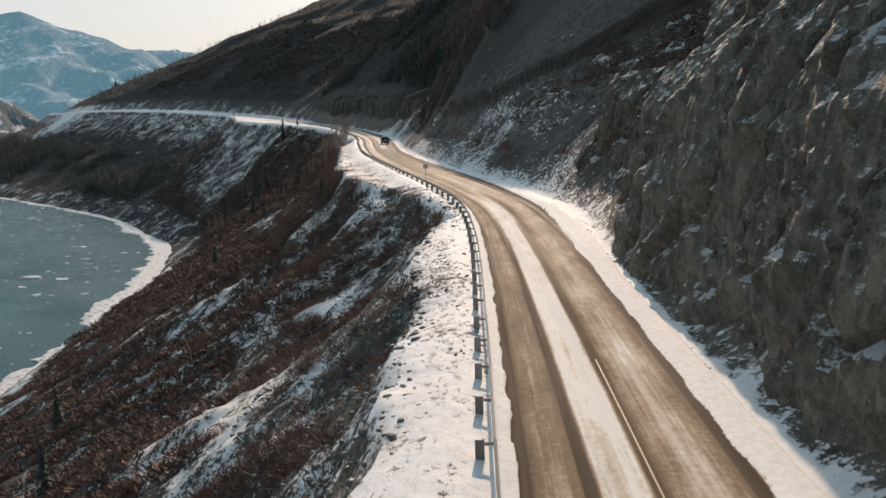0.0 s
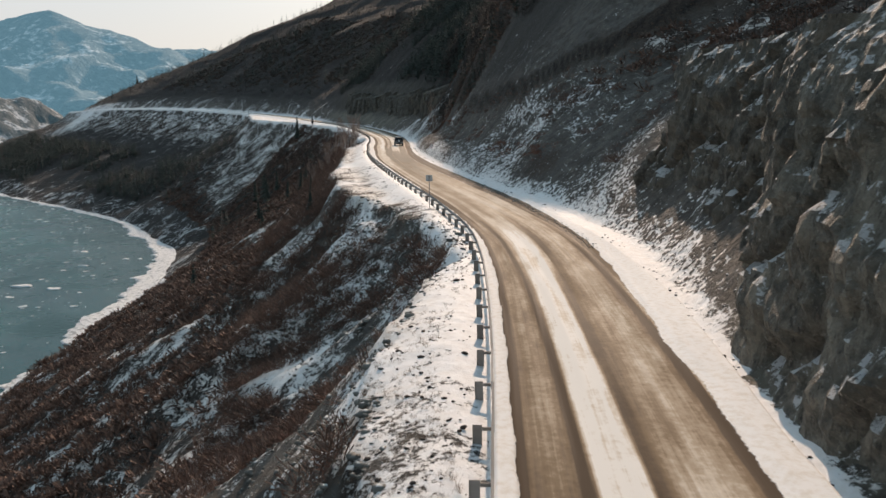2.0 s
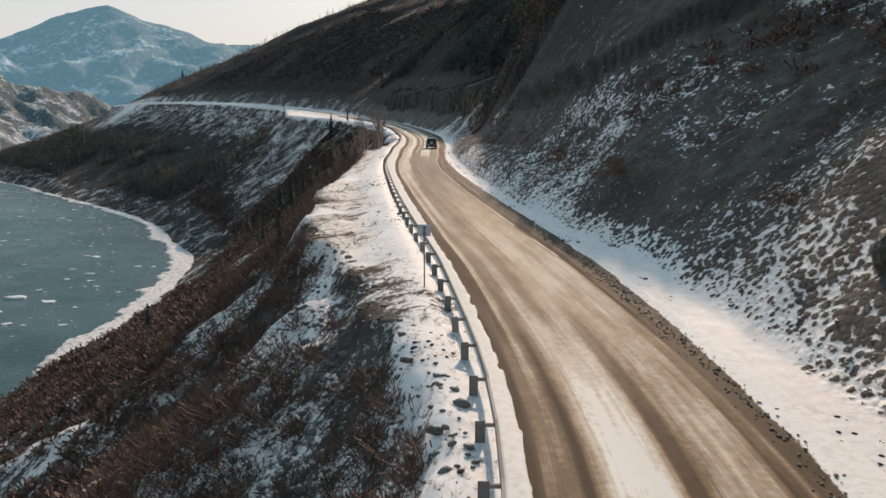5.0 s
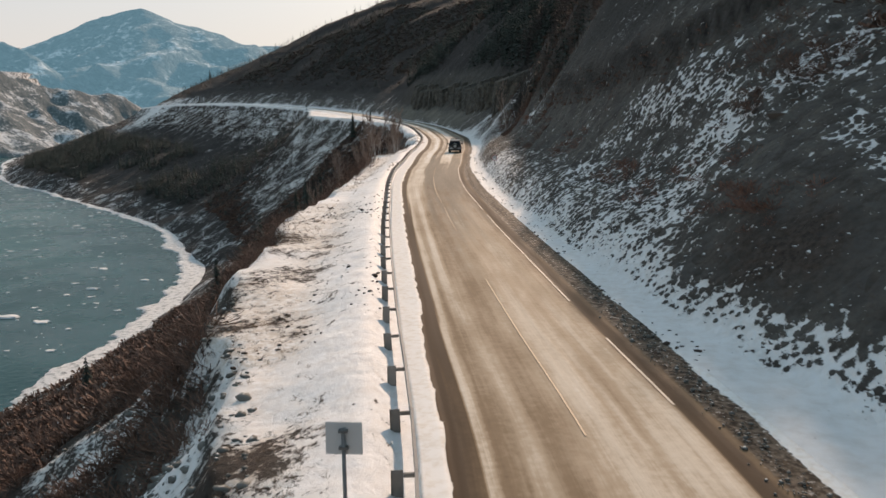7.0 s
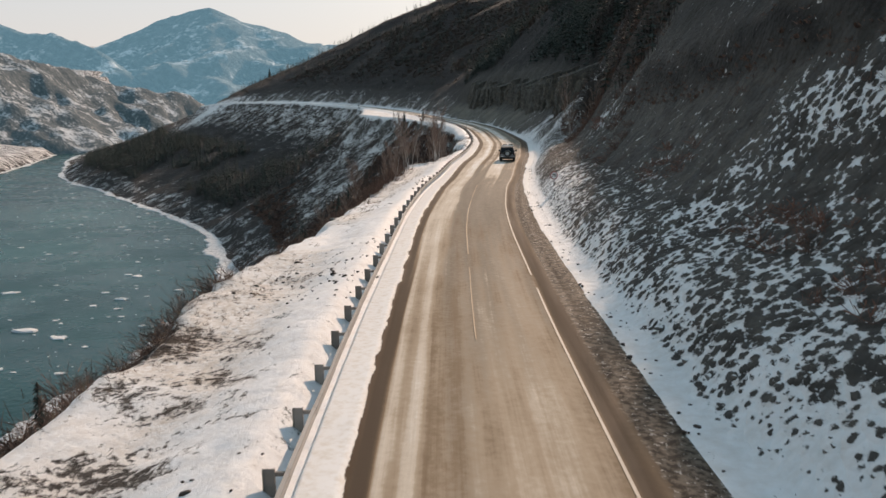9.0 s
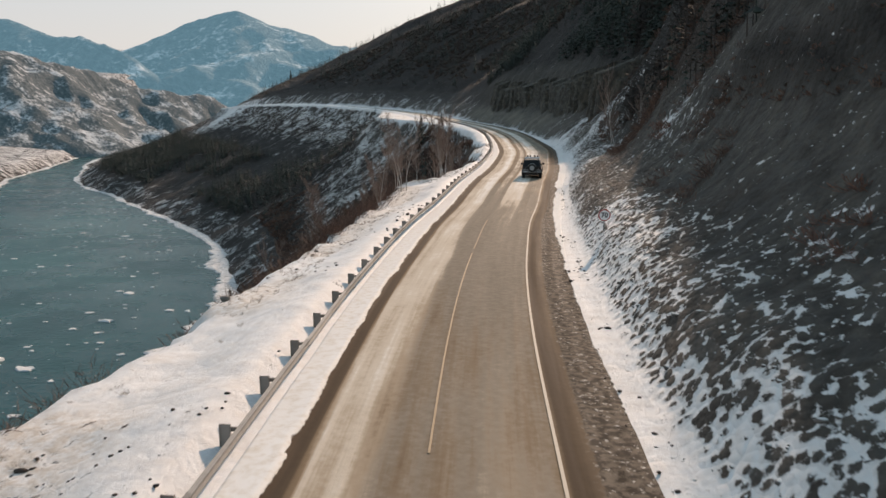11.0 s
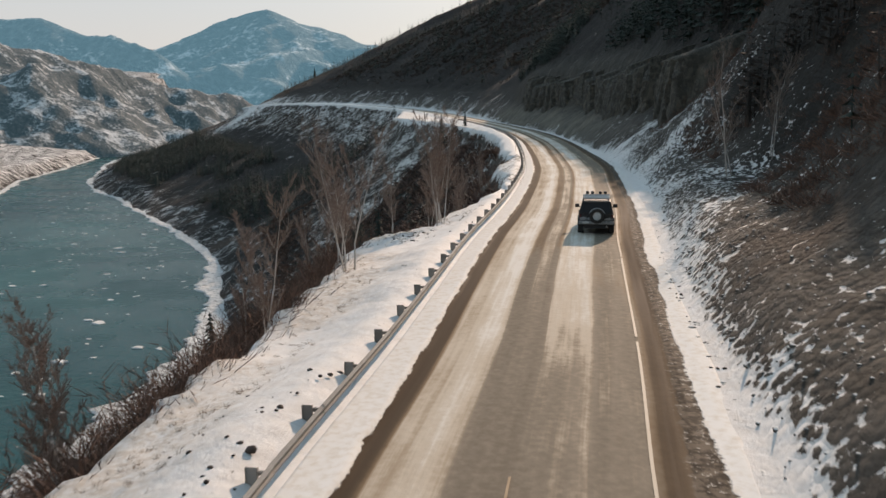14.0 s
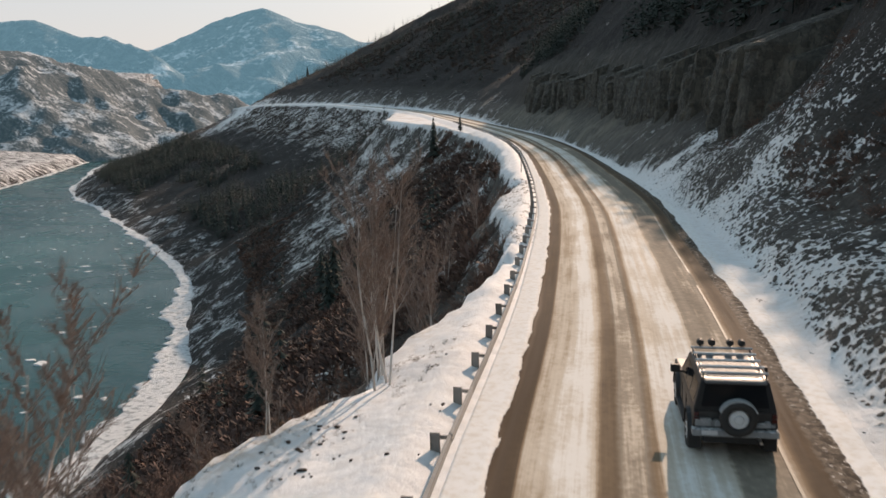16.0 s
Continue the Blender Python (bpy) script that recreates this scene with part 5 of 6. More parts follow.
# ---- rock cliff beside the road ----
def build_cliff(y0, y1, top, gap, fade0, fade1, columns, label, mat=None):
    """A rock face along the toe of the slope, with blocks, slabs and ledges; gap: metres behind the toe."""
    ys = np.arange(y0, y1, 0.45 if columns else 0.26)
    hs = np.linspace(-0.8, top, 62 if columns else int(top * 3.6))
    Y, H = np.meshgrid(ys, hs, indexing="ij")
    base = np.array([on_line(v)[0] for v in ys])
    nr = np.array([on_line(v)[3] for v in ys])
    zr = np.interp(ys, yy, zz)
    fade = smooth(fade1 - 9, fade1, Y + 4 * (vnoise(H / 3, Y * 0 + 2) - 0.5)) + (1 - smooth(fade0, fade0 + 12, Y))
    tall = 0.25 if columns else 0.8
    rough = smooth(-0.6, 1.0, H)
    if columns:
        cuts = np.cumsum(np.random.default_rng(int(y0)).uniform(1.6, 6.5, 80)) + y0
        r2 = np.random.default_rng(int(y0) + 1)
        push, crest = r2.uniform(-1.3, 1.3, 81), r2.uniform(0.55, 0.76, 81) * top
        at = Y + 1.1 * (fbm(H / 5, Y / 30, 3) - 0.5)
        idx = np.searchsorted(cuts, at)
        gapw = np.min(np.abs(at[..., None] - cuts[None, None, :]), axis=2)
        ledge = np.floor(fbm(at / 9, H / 5, 3) * 6) / 6 - 0.5
        crevice = r2.random(81)[idx] ** 2
        back = gap + 0.2 + 0.13 * np.maximum(H, 0) + push[idx] + 2.4 * crevice * (1 - smooth(0.15, 0.6, gapw)) - 1.6 * ledge + 2.0 * fade * np.maximum(H, 0.3)
        back += 2.6 * np.maximum(H - crest[idx], 0) + 2.5 * (fbm(Y / 18, H / 30, 3) - 0.5) + 0.7 * (fbm(Y / 1.1, H / 2.0, 3, True) - 0.6) * rough
    else:
        blocks = fbm(Y / 3.0 + 11, H / 3.0 * tall, 6, True) - 0.62
        slabs = np.floor(fbm(Y / 4.5, H / 4.0 * tall + 3, 4) * 8) / 8 - 0.5
        cracks = smooth(0.16, 0.0, np.abs(fbm(Y / 5 + H * 0.06, H / 9 + 20, 3) - 0.5) * 4)
        back = gap + 0.3 + 0.20 * np.maximum(H, 0) + 0.42 * np.maximum(H - 11, 0) + 2.4 * fade * np.maximum(H, 0.3) - 1.7 * slabs * rough - 1.5 * blocks * rough + 2.0 * (fbm(Y / 14, H / 20, 3) - 0.5)
        back += 0.55 * (fbm(Y / 1.3, H / 2.4, 4, True) - 0.6) * rough + 0.30 * (fbm(Y / 0.5, H / 0.8, 2) - 0.5) * rough + 0.8 * cracks * rough
    off = toe_at(Y) + back
    X = base[:, None, 0] + nr[:, None, 0] * off
    YY = base[:, None, 1] + nr[:, None, 1] * off
    Z = zr[:, None] + H * (1 - 0.15 * fade) + gap * 0.45
    me = mesh_of("rock_cliff", np.stack([X.ravel(), YY.ravel(), Z.ravel()], 1), grid_faces(*Y.shape), mat or M_CLIFF, False)
    return tagged(new("rock_cliff", me), label, "cliff", kind="structure")


def cliff_material(name="cliff_rock", tone=1.0, cap_at=0.84):
    m = material(name, 0.9)
    k = Nodes(m)
    at, tall = k.place(), k.place((1, 1, 0.3))
    n1, n2, n3 = k.noise(0.35, 5, tall, 0.65), k.noise(1.6, 6, at, 0.7), k.noise(7, 4, at, 0.7)
    col = k.mix(k.step(n2, 0.3, 0.72), (0.075 * tone, 0.067 * tone, 0.054 * tone), (0.27 * tone, 0.24 * tone, 0.19 * tone))
    col = k.mix(k.step(n1, 0.48, 0.70, 0, 0.7), col, (0.30 * tone, 0.26 * tone, 0.20 * tone))
    col = k.mix(k.step(k.noise(0.8, 4, tall), 0.58, 0.75, 0, 0.5), col, (0.13, 0.075, 0.045))
    wobble = k.n.new("ShaderNodeVectorMath")
    k.l.new(k.place((1.0, 1.0, 0.6), (0, 12, 20)), wobble.inputs[0])
    k.l.new(k.noise_colour(0.9, 3, at), wobble.inputs[1])
    blocks = k.voronoi(1.5, wobble.outputs[0])
    chunk = k.step(blocks.outputs["Color"], 0.0, 1.0)
    col = k.mix(k.step(chunk, 0.25, 0.8, 0.0, 0.55), col, (0.085 * tone, 0.078 * tone, 0.064 * tone))
    col = k.mix(k.step(k.noise(2.4, 5, k.place((1.0, 1.0, 0.28), (0, 10, 0)), 0.75), 0.56, 0.66, 0.0, 0.75), col, (0.026, 0.024, 0.021))
    col = k.mix(k.step(k.noise(5.5, 4, at, 0.75), 0.57, 0.66, 0.0, 0.6), col, (0.30 * tone, 0.27 * tone, 0.225 * tone))
    cap = k.step(k.math("ADD", k.up(), k.math("ADD", k.math("MULTIPLY", k.math("SUBTRACT", n2, 0.5), 1.0), k.math("MULTIPLY", k.math("SUBTRACT", n3, 0.5), 0.8))), cap_at, cap_at + 0.12)
    k.put(k.bsdf.inputs["Base Color"], k.mix(cap, col, (0.72, 0.70, 0.68)))
    flutes = k.noise(1.1, 6, k.place((1.0, 1.0, 0.16)), 0.72)
    rough = k.math("ADD", k.math("MULTIPLY", flutes, 1.4), k.math("ADD", n2, k.math("MULTIPLY", n3, 0.5)))
    k.relief(k.math("ADD", rough, k.math("MULTIPLY", chunk, 0.45)), 1.0, 0.5)
    return m


M_CLIFF, M_DARK_CLIFF = cliff_material("cliff_rock", 1.25, 0.66), cliff_material("dark_cliff_rock", 0.62, 1.08)
build_cliff(-34, 70, 22, 0, -80, 69, False, "grey-brown rock face blasted beside the road")
build_cliff(62, 106, 13, 2.6, 58, 104, False, "brown broken rock wall above the scree", cliff_material("brown_cliff_rock", 0.85, 0.68))
build_cliff(296, 505, 16, 6.5, 300, 500, True, "dark columned cliff above the bend of the road", M_DARK_CLIFF)

# ---- stones on the slopes ----
M_SLAB = frosted("slab_rock", (0.06, 0.06, 0.054), (0.19, 0.185, 0.165), 0.9)
def on_talus(u, near, snow, c, b, z, x, y):
    """Where stones lie at the foot of the right slope, thinning out upward."""
    up = u - toe_at(near)
    return (up > -0.6) & (up < 16) & (rng.random(len(u)) < np.exp(-up / 7)) & ((near > 108) | (up < np.where(near > 60, 2.5, 1.4)))


pts, u, near = spread(31000, 8, 32, 24, 330, on_talus)
sizes = np.minimum(rng.lognormal(-1.9, 0.5, len(pts)), 0.42)
pts[:, 2] -= 0.16 * sizes
scatter("scree_stones", STONES, pts, sizes, M_STONE, "grey scree stones dusted with snow", "stones", 0.3)
pts, u, near = spread(9000, -45, 0, 24, 300, lambda u, near, snow, c, b, z, x, y: (u < -brink_at(near) - 0.3) & (b > 3) & (c > 0.5))
scatter("slope_stones", STONES, pts, np.minimum(rng.lognormal(-1.0, 0.6, len(pts)), 0.8), M_SLAB, "weathered stones on the embankment slope", "stones", 0.3)
pts, u, near = spread(10000, -22, 0, 24, 135, lambda u, near, snow, c, b, z, x, y: (u < -brink_at(near) + 0.6) & (u > -brink_at(near) - 13) & (rng.random(len(u)) < 0.75))
scatter("rock_debris", STONES, pts, np.minimum(rng.lognormal(-1.5, 0.6, len(pts)), 0.7), M_SLAB, "broken grey rock debris below the shoulder", "stones", 0.4)
pts, u, near = spread(9000, -9, 11, 24, 300, lambda u, near, snow, c, b, z, x, y: ((u < -0.8) & (u > -brink_at(near))) & (c > 0.57 - 0.05 * (near < 100)) | ((u > 8.9) & (u < toe_at(near)) & (c > 0.52)))
scatter("shoulder_clods", STONES, pts, rng.lognormal(-1.9, 0.4, len(pts)), M_TRUNK, "dark clods and stones on the snowy shoulder", "stones", 0.3)

lump_y = rng.uniform(86, 134, 700)
line = np.array([on_line(v)[0] + on_line(v)[3] * (float(np.interp(v, [86, 100, 112, 134], [8.1, 8.4, 8.7, 9.3])) + rng.normal(0, 0.28)) for v in lump_y])
pts = np.column_stack([line, np.interp(lump_y, yy, zz) + 0.03])
scatter("ploughed_clods", STONES, pts, rng.lognormal(-2.35, 0.4, len(pts)), M_SLAB, "row of dark clods ploughed onto the snow", "stones", 0.3)

# ---- single boulders ----
def build_boulder(x, y, size, seed, label, mat=None, squash=0.6, sink=0.0):
    v, f = stone_template(seed, 0.55)
    tri = f.tolist()
    bm = bmesh.new()
    vs = [bm.verts.new(p * size) for p in v]
    for t3 in tri:
        bm.faces.new([vs[i] for i in t3])
    bmesh.ops.subdivide_edges(bm, edges=list(bm.edges), cuts=2, use_grid_fill=True)
    for q in bm.verts:
        q.co += Vector(noise.noise_vector(q.co * 2.2 / size + Vector((seed, 0, 0)))) * 0.07 * size
    me = bpy.data.meshes.new("boulder")
    bm.to_mesh(me)
    bm.free()
    me.materials.append(mat or M_STONE)
    ob = tagged(new("boulder", me), label, "boulder", group="boulders by the road")
    ob.matrix_world = pose(x, y, float(height(x, y)[0]) + size * (0.06 if mat is None else -sink), 0, 0, seed * 37 % 360) @ Matrix.Diagonal((1, 1, 1, 1) if mat is None else (1.35, 0.85, squash, 1))
    return ob


for i, (y, off, size) in enumerate([(28, 9.6, 1.1), (33, 9.9, 0.8), (38, 9.5, 0.7), (46, 9.6, 0.9), (57, 10.2, 1.0), (66, 11.5, 0.7), (73, 12.4, 0.9), (95, 12.6, 0.6), (104, 12.4, 0.7), (131, 11.6, 0.6), (152, 11.3, 0.7), (222, 11.2, 0.5), (262, 12.3, 0.7), (268, 13.0, 0.8), (275, 13.4, 0.7), (284, 13.0, 0.6)]):
    q, _, _, rr = on_line(y)
    build_boulder(*(q + rr * off), size * 0.75, 700 + i, "grey boulder in the snow at the slope foot")
for i, (y, off, size) in enumerate([(40, -5.5, 0.9), (43, -4.9, 0.6), (47, -6.8, 0.7), (52, -7.5, 1.0), (58, -8.5, 0.7), (86, -2.6, 1.0), (90.5, -2.9, 0.8), (62, -9.5, 0.8), (76, -7.2, 0.9), (146, -10, 0.8), (149, -9, 0.6), (168, -4.2, 0.5), (205, -3.8, 0.4), (228, -8.2, 0.6), (240, -8.8, 0.7), (256, -6.0, 0.8), (278, -3.0, 0.9), (281, -3.6, 0.7), (236, -7.2, 1.3), (238.5, -7.9, 1.0), (242, -8.3, 1.1), (233.5, -7.5, 1.0), (240, -8.8, 0.8)]):
    q, _, _, rr = on_line(y)
    build_boulder(*(q + rr * off), size * 0.7, 740 + i, "weathered rock slab jutting from the embankment", M_SLAB)

M_OUTCROP = frosted("brown_outcrop", (0.035, 0.029, 0.024), (0.115, 0.092, 0.074), 0.88, 0.9, 1.6)
for i, (y, up, size) in enumerate([(137.2, 7.8, 1.9), (134.2, 6.0, 1.3), (138.4, 9.0, 1.6), (139.4, 10.4, 1.9), (140.2, 11.9, 1.5), (141.0, 13.2, 1.3), (141.8, 14.8, 1.7), (135.6, 6.9, 1.5), (137.9, 8.6, 1.2), (139.9, 11.2, 1.2), (96.5, 12.5, 1.7), (95.2, 15.0, 2.0), (94.0, 18.0, 1.6)]):
    q, _, _, rr = on_line(y)
    build_boulder(*(q + rr * (float(toe_at(y)) + up)), size, 790 + i, "dark brown rock outcrop breaking through the slope", M_OUTCROP, 1.25, 0.35)

# ---- shrubs and grass ----
M_RUST = varied("rusty_twigs", (0.085, 0.042, 0.030), (0.27, 0.130, 0.086))
rust = [(224.5, 7.2), (221.0, 7.4), (175.1, 5.9), (178.5, 6.4), (172.5, 6.6), (154.2, 5.7), (151.5, 6.0), (145.1, 4.8), (143.5, 5.4), (135.3, 4.2), (133.5, 4.6), (132.3, 4.3), (129.2, 4.6), (130.6, 5.1), (138.7, 6.8)]
clumps = np.array([(y + a, up + b) for y, up in rust for a, b in rng.normal(0, 0.75, (7, 2))])
line = np.array([on_line(v)[0] + on_line(v)[3] * (float(toe_at(v)) + w) for v, w in clumps])
scatter("rusty_bushes", MOUNDS, np.column_stack([line, height(line[:, 0], line[:, 1])]), rng.uniform(0.6, 1.5, len(line)), M_RUST, "rust-brown bushes clumped on the scree", "shrubs", 0.2)
pts, u, near = spread(40000, -75, 0, 20, 190, lambda u, near, snow, c, b, z, x, y: (u < -brink_at(near) - 0.8 - 5.5 * (near < 74) * (rng.random(len(u)) < 0.7)) & (b > 12) & (c + 0.12 * smooth(9, 14, -u) + 0.08 * smooth(20, 40, -u) > rng.uniform(0.52, 0.66, len(u))))
far = (u < -20) & (rng.random(len(pts)) < 0.85)
keep = ~far | (rng.random(len(pts)) < 0.65)
pts, far = pts[keep], far[keep]
scatter("embankment_shrubs", MOUNDS, pts[~far], rng.uniform(0.8, 2.2, (~far).sum()), M_SHRUB, "reddish-brown bare shrubs on the embankment", "shrubs", 0.2)
scatter("lower_shrubs", FAR_MOUNDS, pts[far], rng.uniform(0.9, 2.1, far.sum()), M_SHRUB, "bare brown shrubs low on the embankment", "shrubs", 0.2)
pts, u, near = spread(39000, -130, 0, 190, 520, lambda u, near, snow, c, b, z, x, y: (u < -brink_at(near) - 0.8) & (b > 12 + 9 * smooth(250, 300, y)) & (bare_scree(near, -u - brink_at(near)) < rng.uniform(0.2, 0.9, len(u))) & (c + 0.2 * smooth(10, 40, -u) > rng.uniform(0.43, 0.70, len(u))))
scatter("ravine_shrubs", FAR_MOUNDS, pts, rng.uniform(1.0, 2.6, len(pts)), M_SHRUB, "dark bare shrubs filling the ravine slope", "shrubs", 0.15)
pts, u, near = spread(30000, 10, 60, 40, 330, lambda u, near, snow, c, b, z, x, y: (u - toe_at(near) > np.where(near < 66, 10, 4.5)) & ~((lip_of(near, u - toe_at(near)) > -1) & (lip_of(near, u - toe_at(near)) < 30) & (near < 205)) & (c + 0.12 * smooth(10, 40, u - toe_at(near)) + 0.16 * smooth(228, 236, near) * (1 - smooth(250, 258, near)) > rng.uniform(0.53, 0.74, len(u))))
far = u - toe_at(near) > 16
keep = ~far | (rng.random(len(u)) < 0.6)
pts, far = pts[keep], far[keep]
scatter("hillside_shrubs", MOUNDS, pts[~far], rng.uniform(0.6, 1.7, (~far).sum()), M_SHRUB, "bare brown shrubs on the hillside", "shrubs", 0.2)
scatter("upper_shrubs", FAR_MOUNDS, pts[far], rng.uniform(0.8, 2.2, far.sum()), M_SHRUB, "bare brown shrubs high on the hillside", "shrubs", 0.2)
russet, _, _ = spread(420, -16, 0, 40, 96, lambda u, near, snow, c, b, z, x, y: (u < -brink_at(near) - 1.0) & (u > -brink_at(near) - 9) & (c > 0.52))
scatter("russet_bushes", MOUNDS, russet, rng.uniform(0.6, 1.3, len(russet)), M_RUST, "russet bushes between the rocks below the shoulder", "shrubs", 0.2)
pts, u, near = spread(30000, -14, 0, 24, 330, lambda u, near, snow, c, b, z, x, y: (np.abs(-u - brink_at(near)) < 2.6) & (c > rng.uniform(0.35, 0.7, len(u))))
scatter("dry_grass", TUFTS, pts, rng.uniform(0.12, 0.34, len(pts)), M_GRASS, "dry yellow-brown grass along the shoulder edge", "grass", 0.3)

pts, u, near = spread(9500, -22, 0, 115, 345, lambda u, near, snow, c, b, z, x, y: (u < -brink_at(near) - 0.6) & (u > -brink_at(near) - 4 - 9 * smooth(195, 210, near)) & (c > rng.uniform(0.40, 0.62, len(u))))
late = near > 190
scatter("brink_thicket", MOUNDS, pts[~late], rng.uniform(0.5, 1.1, (~late).sum()), M_SHRUB, "thick reddish-brown bushes below the shoulder edge", "shrubs", 0.2)
edge_pts, _, _ = spread(1100, -15, 0, 126, 176, lambda u, near, snow, c, b, z, x, y: (u < -brink_at(near) - 0.5) & (u > -brink_at(near) - 3.2) & (c > 0.44))
scatter("edge_bushes", FINE_TWIGS, edge_pts, rng.uniform(1.0, 2.3, len(edge_pts)), M_SHRUB, "dark brown bushes leaning below the shoulder edge", "shrubs", 0.2)
scatter("bend_thicket", FINE_TWIGS, pts[late], rng.uniform(0.9, 2.0, late.sum()), M_SHRUB, "fine-twigged brown thicket below the bend", "shrubs", 0.2)
pts, u, near = spread(7000, 14, 80, 250, 345, lambda u, near, snow, c, b, z, x, y: (u - toe_at(near) > 7 + 9 * (np.abs(near - 266) > 14)) & (fbm(x / 16, y / 16, 3) > 0.5))
scatter("gully_larches", FAR_LARCHES, pts, rng.uniform(4, 9, len(pts)), M_LARCH, "dark bare larches crowding the gully", "woods", 0.05)

pts, u, near = spread(1900, -20, 0, 205, 250, lambda u, near, snow, c, b, z, x, y: (u < -brink_at(near) - 0.4) & (u > -brink_at(near) - 9))
scatter("tall_bushes", FINE_TWIGS, pts, rng.uniform(1.2, 2.7, len(pts)), M_SHRUB, "tall bare brown bushes below the snowy shoulder", "shrubs", 0.2)

lip_n = rng.uniform(138, 208, 300)
lip_d = np.interp(lip_n, LIP_AT, LIP_UP) + rng.normal(-0.3, 0.3, 300)
line = np.array([on_line(v)[0] + on_line(v)[3] * (float(toe_at(v)) + w) for v, w in zip(lip_n, lip_d)])
pts = np.column_stack([line, height(line[:, 0], line[:, 1])])
scatter("terrace_shrubs", FAR_MOUNDS, pts, rng.uniform(0.3, 0.7, 300), M_SHRUB, "row of dark bushes along the old terrace edge", "shrubs", 0.2)

# ---- woods ----
M_THICKET = varied("bare_thicket", (0.028, 0.020, 0.016), (0.105, 0.070, 0.052))
pts, u, near = spread(31000, -330, 0, 330, 1000, lambda u, near, snow, c, b, z, x, y: (u < -14 - 40 * smooth(560, 640, near)) & (b > 23) & (b < 170) & (bare_scree(near, -u - brink_at(near)) < rng.uniform(0.1, 0.7, len(u))) & (fbm(x / 40, y / 40, 3) > 0.36))
half = rng.random(len(pts)) < 0.08 + 0.6 * smooth(540, 640, near)
bushy, _, _ = spread(9000, -95, 0, 296, 480, lambda u, near, snow, c, b, z, x, y: (u < -brink_at(near) - 3) & (b > 24) & (bare_scree(near, -u - brink_at(near)) < 0.35) & (fbm(x / 18 + 4, y / 18, 3) > 0.42))
scatter("spur_bushes", FAR_MOUNDS, bushy, rng.uniform(1.5, 3.4, len(bushy)), varied("reddish_thicket", (0.036, 0.023, 0.019), (0.135, 0.080, 0.062)), "dense reddish-brown bushes on the spur below the bend", "shrubs", 0.15)
dots, du, dn = spread(9000, -90, 0, 455, 940, lambda u, near, snow, c, b, z, x, y: (u < -brink_at(near) - 2) & (bare_scree(near, -u - brink_at(near)) > 0.5))
scatter("scree_tussocks", FAR_MOUNDS, dots, rng.uniform(0.7, 1.5, len(dots)) * (1 + 0.5 * (dn > 600)), M_THICKET, "dark tussocks dotting the snowy scree", "shrubs", 0.1)
scatter("spur_spruces", FAR_SPRUCES, pts[half], rng.uniform(5, 11, half.sum()), M_SPRUCE, "dark spruce wood on the river spur", "woods", 0.03)
bush = ~half & (rng.random(len(pts)) < 0.62 - 0.2 * smooth(520, 640, near))
scatter("spur_thicket", FAR_MOUNDS, pts[bush], rng.uniform(1.5, 3.4, bush.sum()), M_THICKET, "dense bare thicket on the river spur", "shrubs", 0.1)
half = half | bush
scatter("spur_larches", FAR_LARCHES, pts[~half], rng.uniform(4, 8, (~half).sum()), M_LARCH, "bare brown larches on the river spur", "woods", 0.05)
pts, u, near = spread(10500, 20, 420, 220, 1250, lambda u, near, snow, c, b, z, x, y: (u - toe_at(near) > 16) & (fbm(x / 50 + 9, y / 50, 3) > 0.40))
half = rng.random(len(pts)) < 0.16
crowd, _, _ = spread(5200, 20, 95, 305, 560, lambda u, near, snow, c, b, z, x, y: (u - toe_at(near) > 13.5 + 3 * c) & (u - toe_at(near) < 75) & (fbm(x / 22, y / 22, 3) > 0.42))
scatter("crag_spruces", FAR_SPRUCES, crowd, rng.uniform(3.5, 9, len(crowd)), M_SPRUCE, "dark spruces crowding above the columned cliff", "woods", 0.04)
scatter("hill_spruces", FAR_SPRUCES, pts[half], rng.uniform(4, 10, half.sum()), M_SPRUCE, "dark spruces scattered over the hillside", "woods", 0.03)
bush = ~half & (rng.random(len(pts)) < 0.35)
scatter("hill_thicket", FAR_MOUNDS, pts[bush], rng.uniform(1.5, 3.6, bush.sum()), M_THICKET, "dense bare thicket over the hillside", "shrubs", 0.1)
half = half | bush
scatter("hill_larches", FAR_LARCHES, pts[~half], rng.uniform(3, 8, (~half).sum()), M_LARCH, "bare larches scattered over the hillside", "woods", 0.05)
pts, u, near = spread(9000, 24, 190, 500, 900, lambda u, near, snow, c, b, z, x, y: (u - toe_at(near) > 14 + 30 * c) & (np.abs(near - 752 - 0.42 * (u - toe_at(near))) > 16 * (u - toe_at(near) < 85)) & (fbm(x / 28 + 2, y / 28, 3) > 0.36))
dark = rng.random(len(pts)) < 0.22
scatter("outer_spruces", FAR_SPRUCES, pts[dark], rng.uniform(4, 9, dark.sum()), M_SPRUCE, "dark spruces standing through the bare wood", "woods", 0.03)
scatter("outer_thicket", FAR_MOUNDS, pts[~dark], rng.uniform(2.2, 4.2, (~dark).sum()), M_THICKET, "dense dark bare wood on the far hillside", "shrubs", 0.1)
pts, u, near = spread(1700, 18, 70, 198, 246, lambda u, near, snow, c, b, z, x, y: (u - toe_at(near) > 9 + 2 * (near < 222) + 8 * (near < 206)) & (c > 0.47))
scatter("rib_larches", FAR_LARCHES, pts, rng.uniform(2.5, 6, len(pts)), M_LARCH, "bare larches along the rib of the hill", "woods", 0.05)
pts, u, near = spread(330, 18, 70, 200, 248, lambda u, near, snow, c, b, z, x, y: (u - toe_at(near) > 8 + 2 * (near < 222) + 8 * (near < 206)) & (c > 0.47))
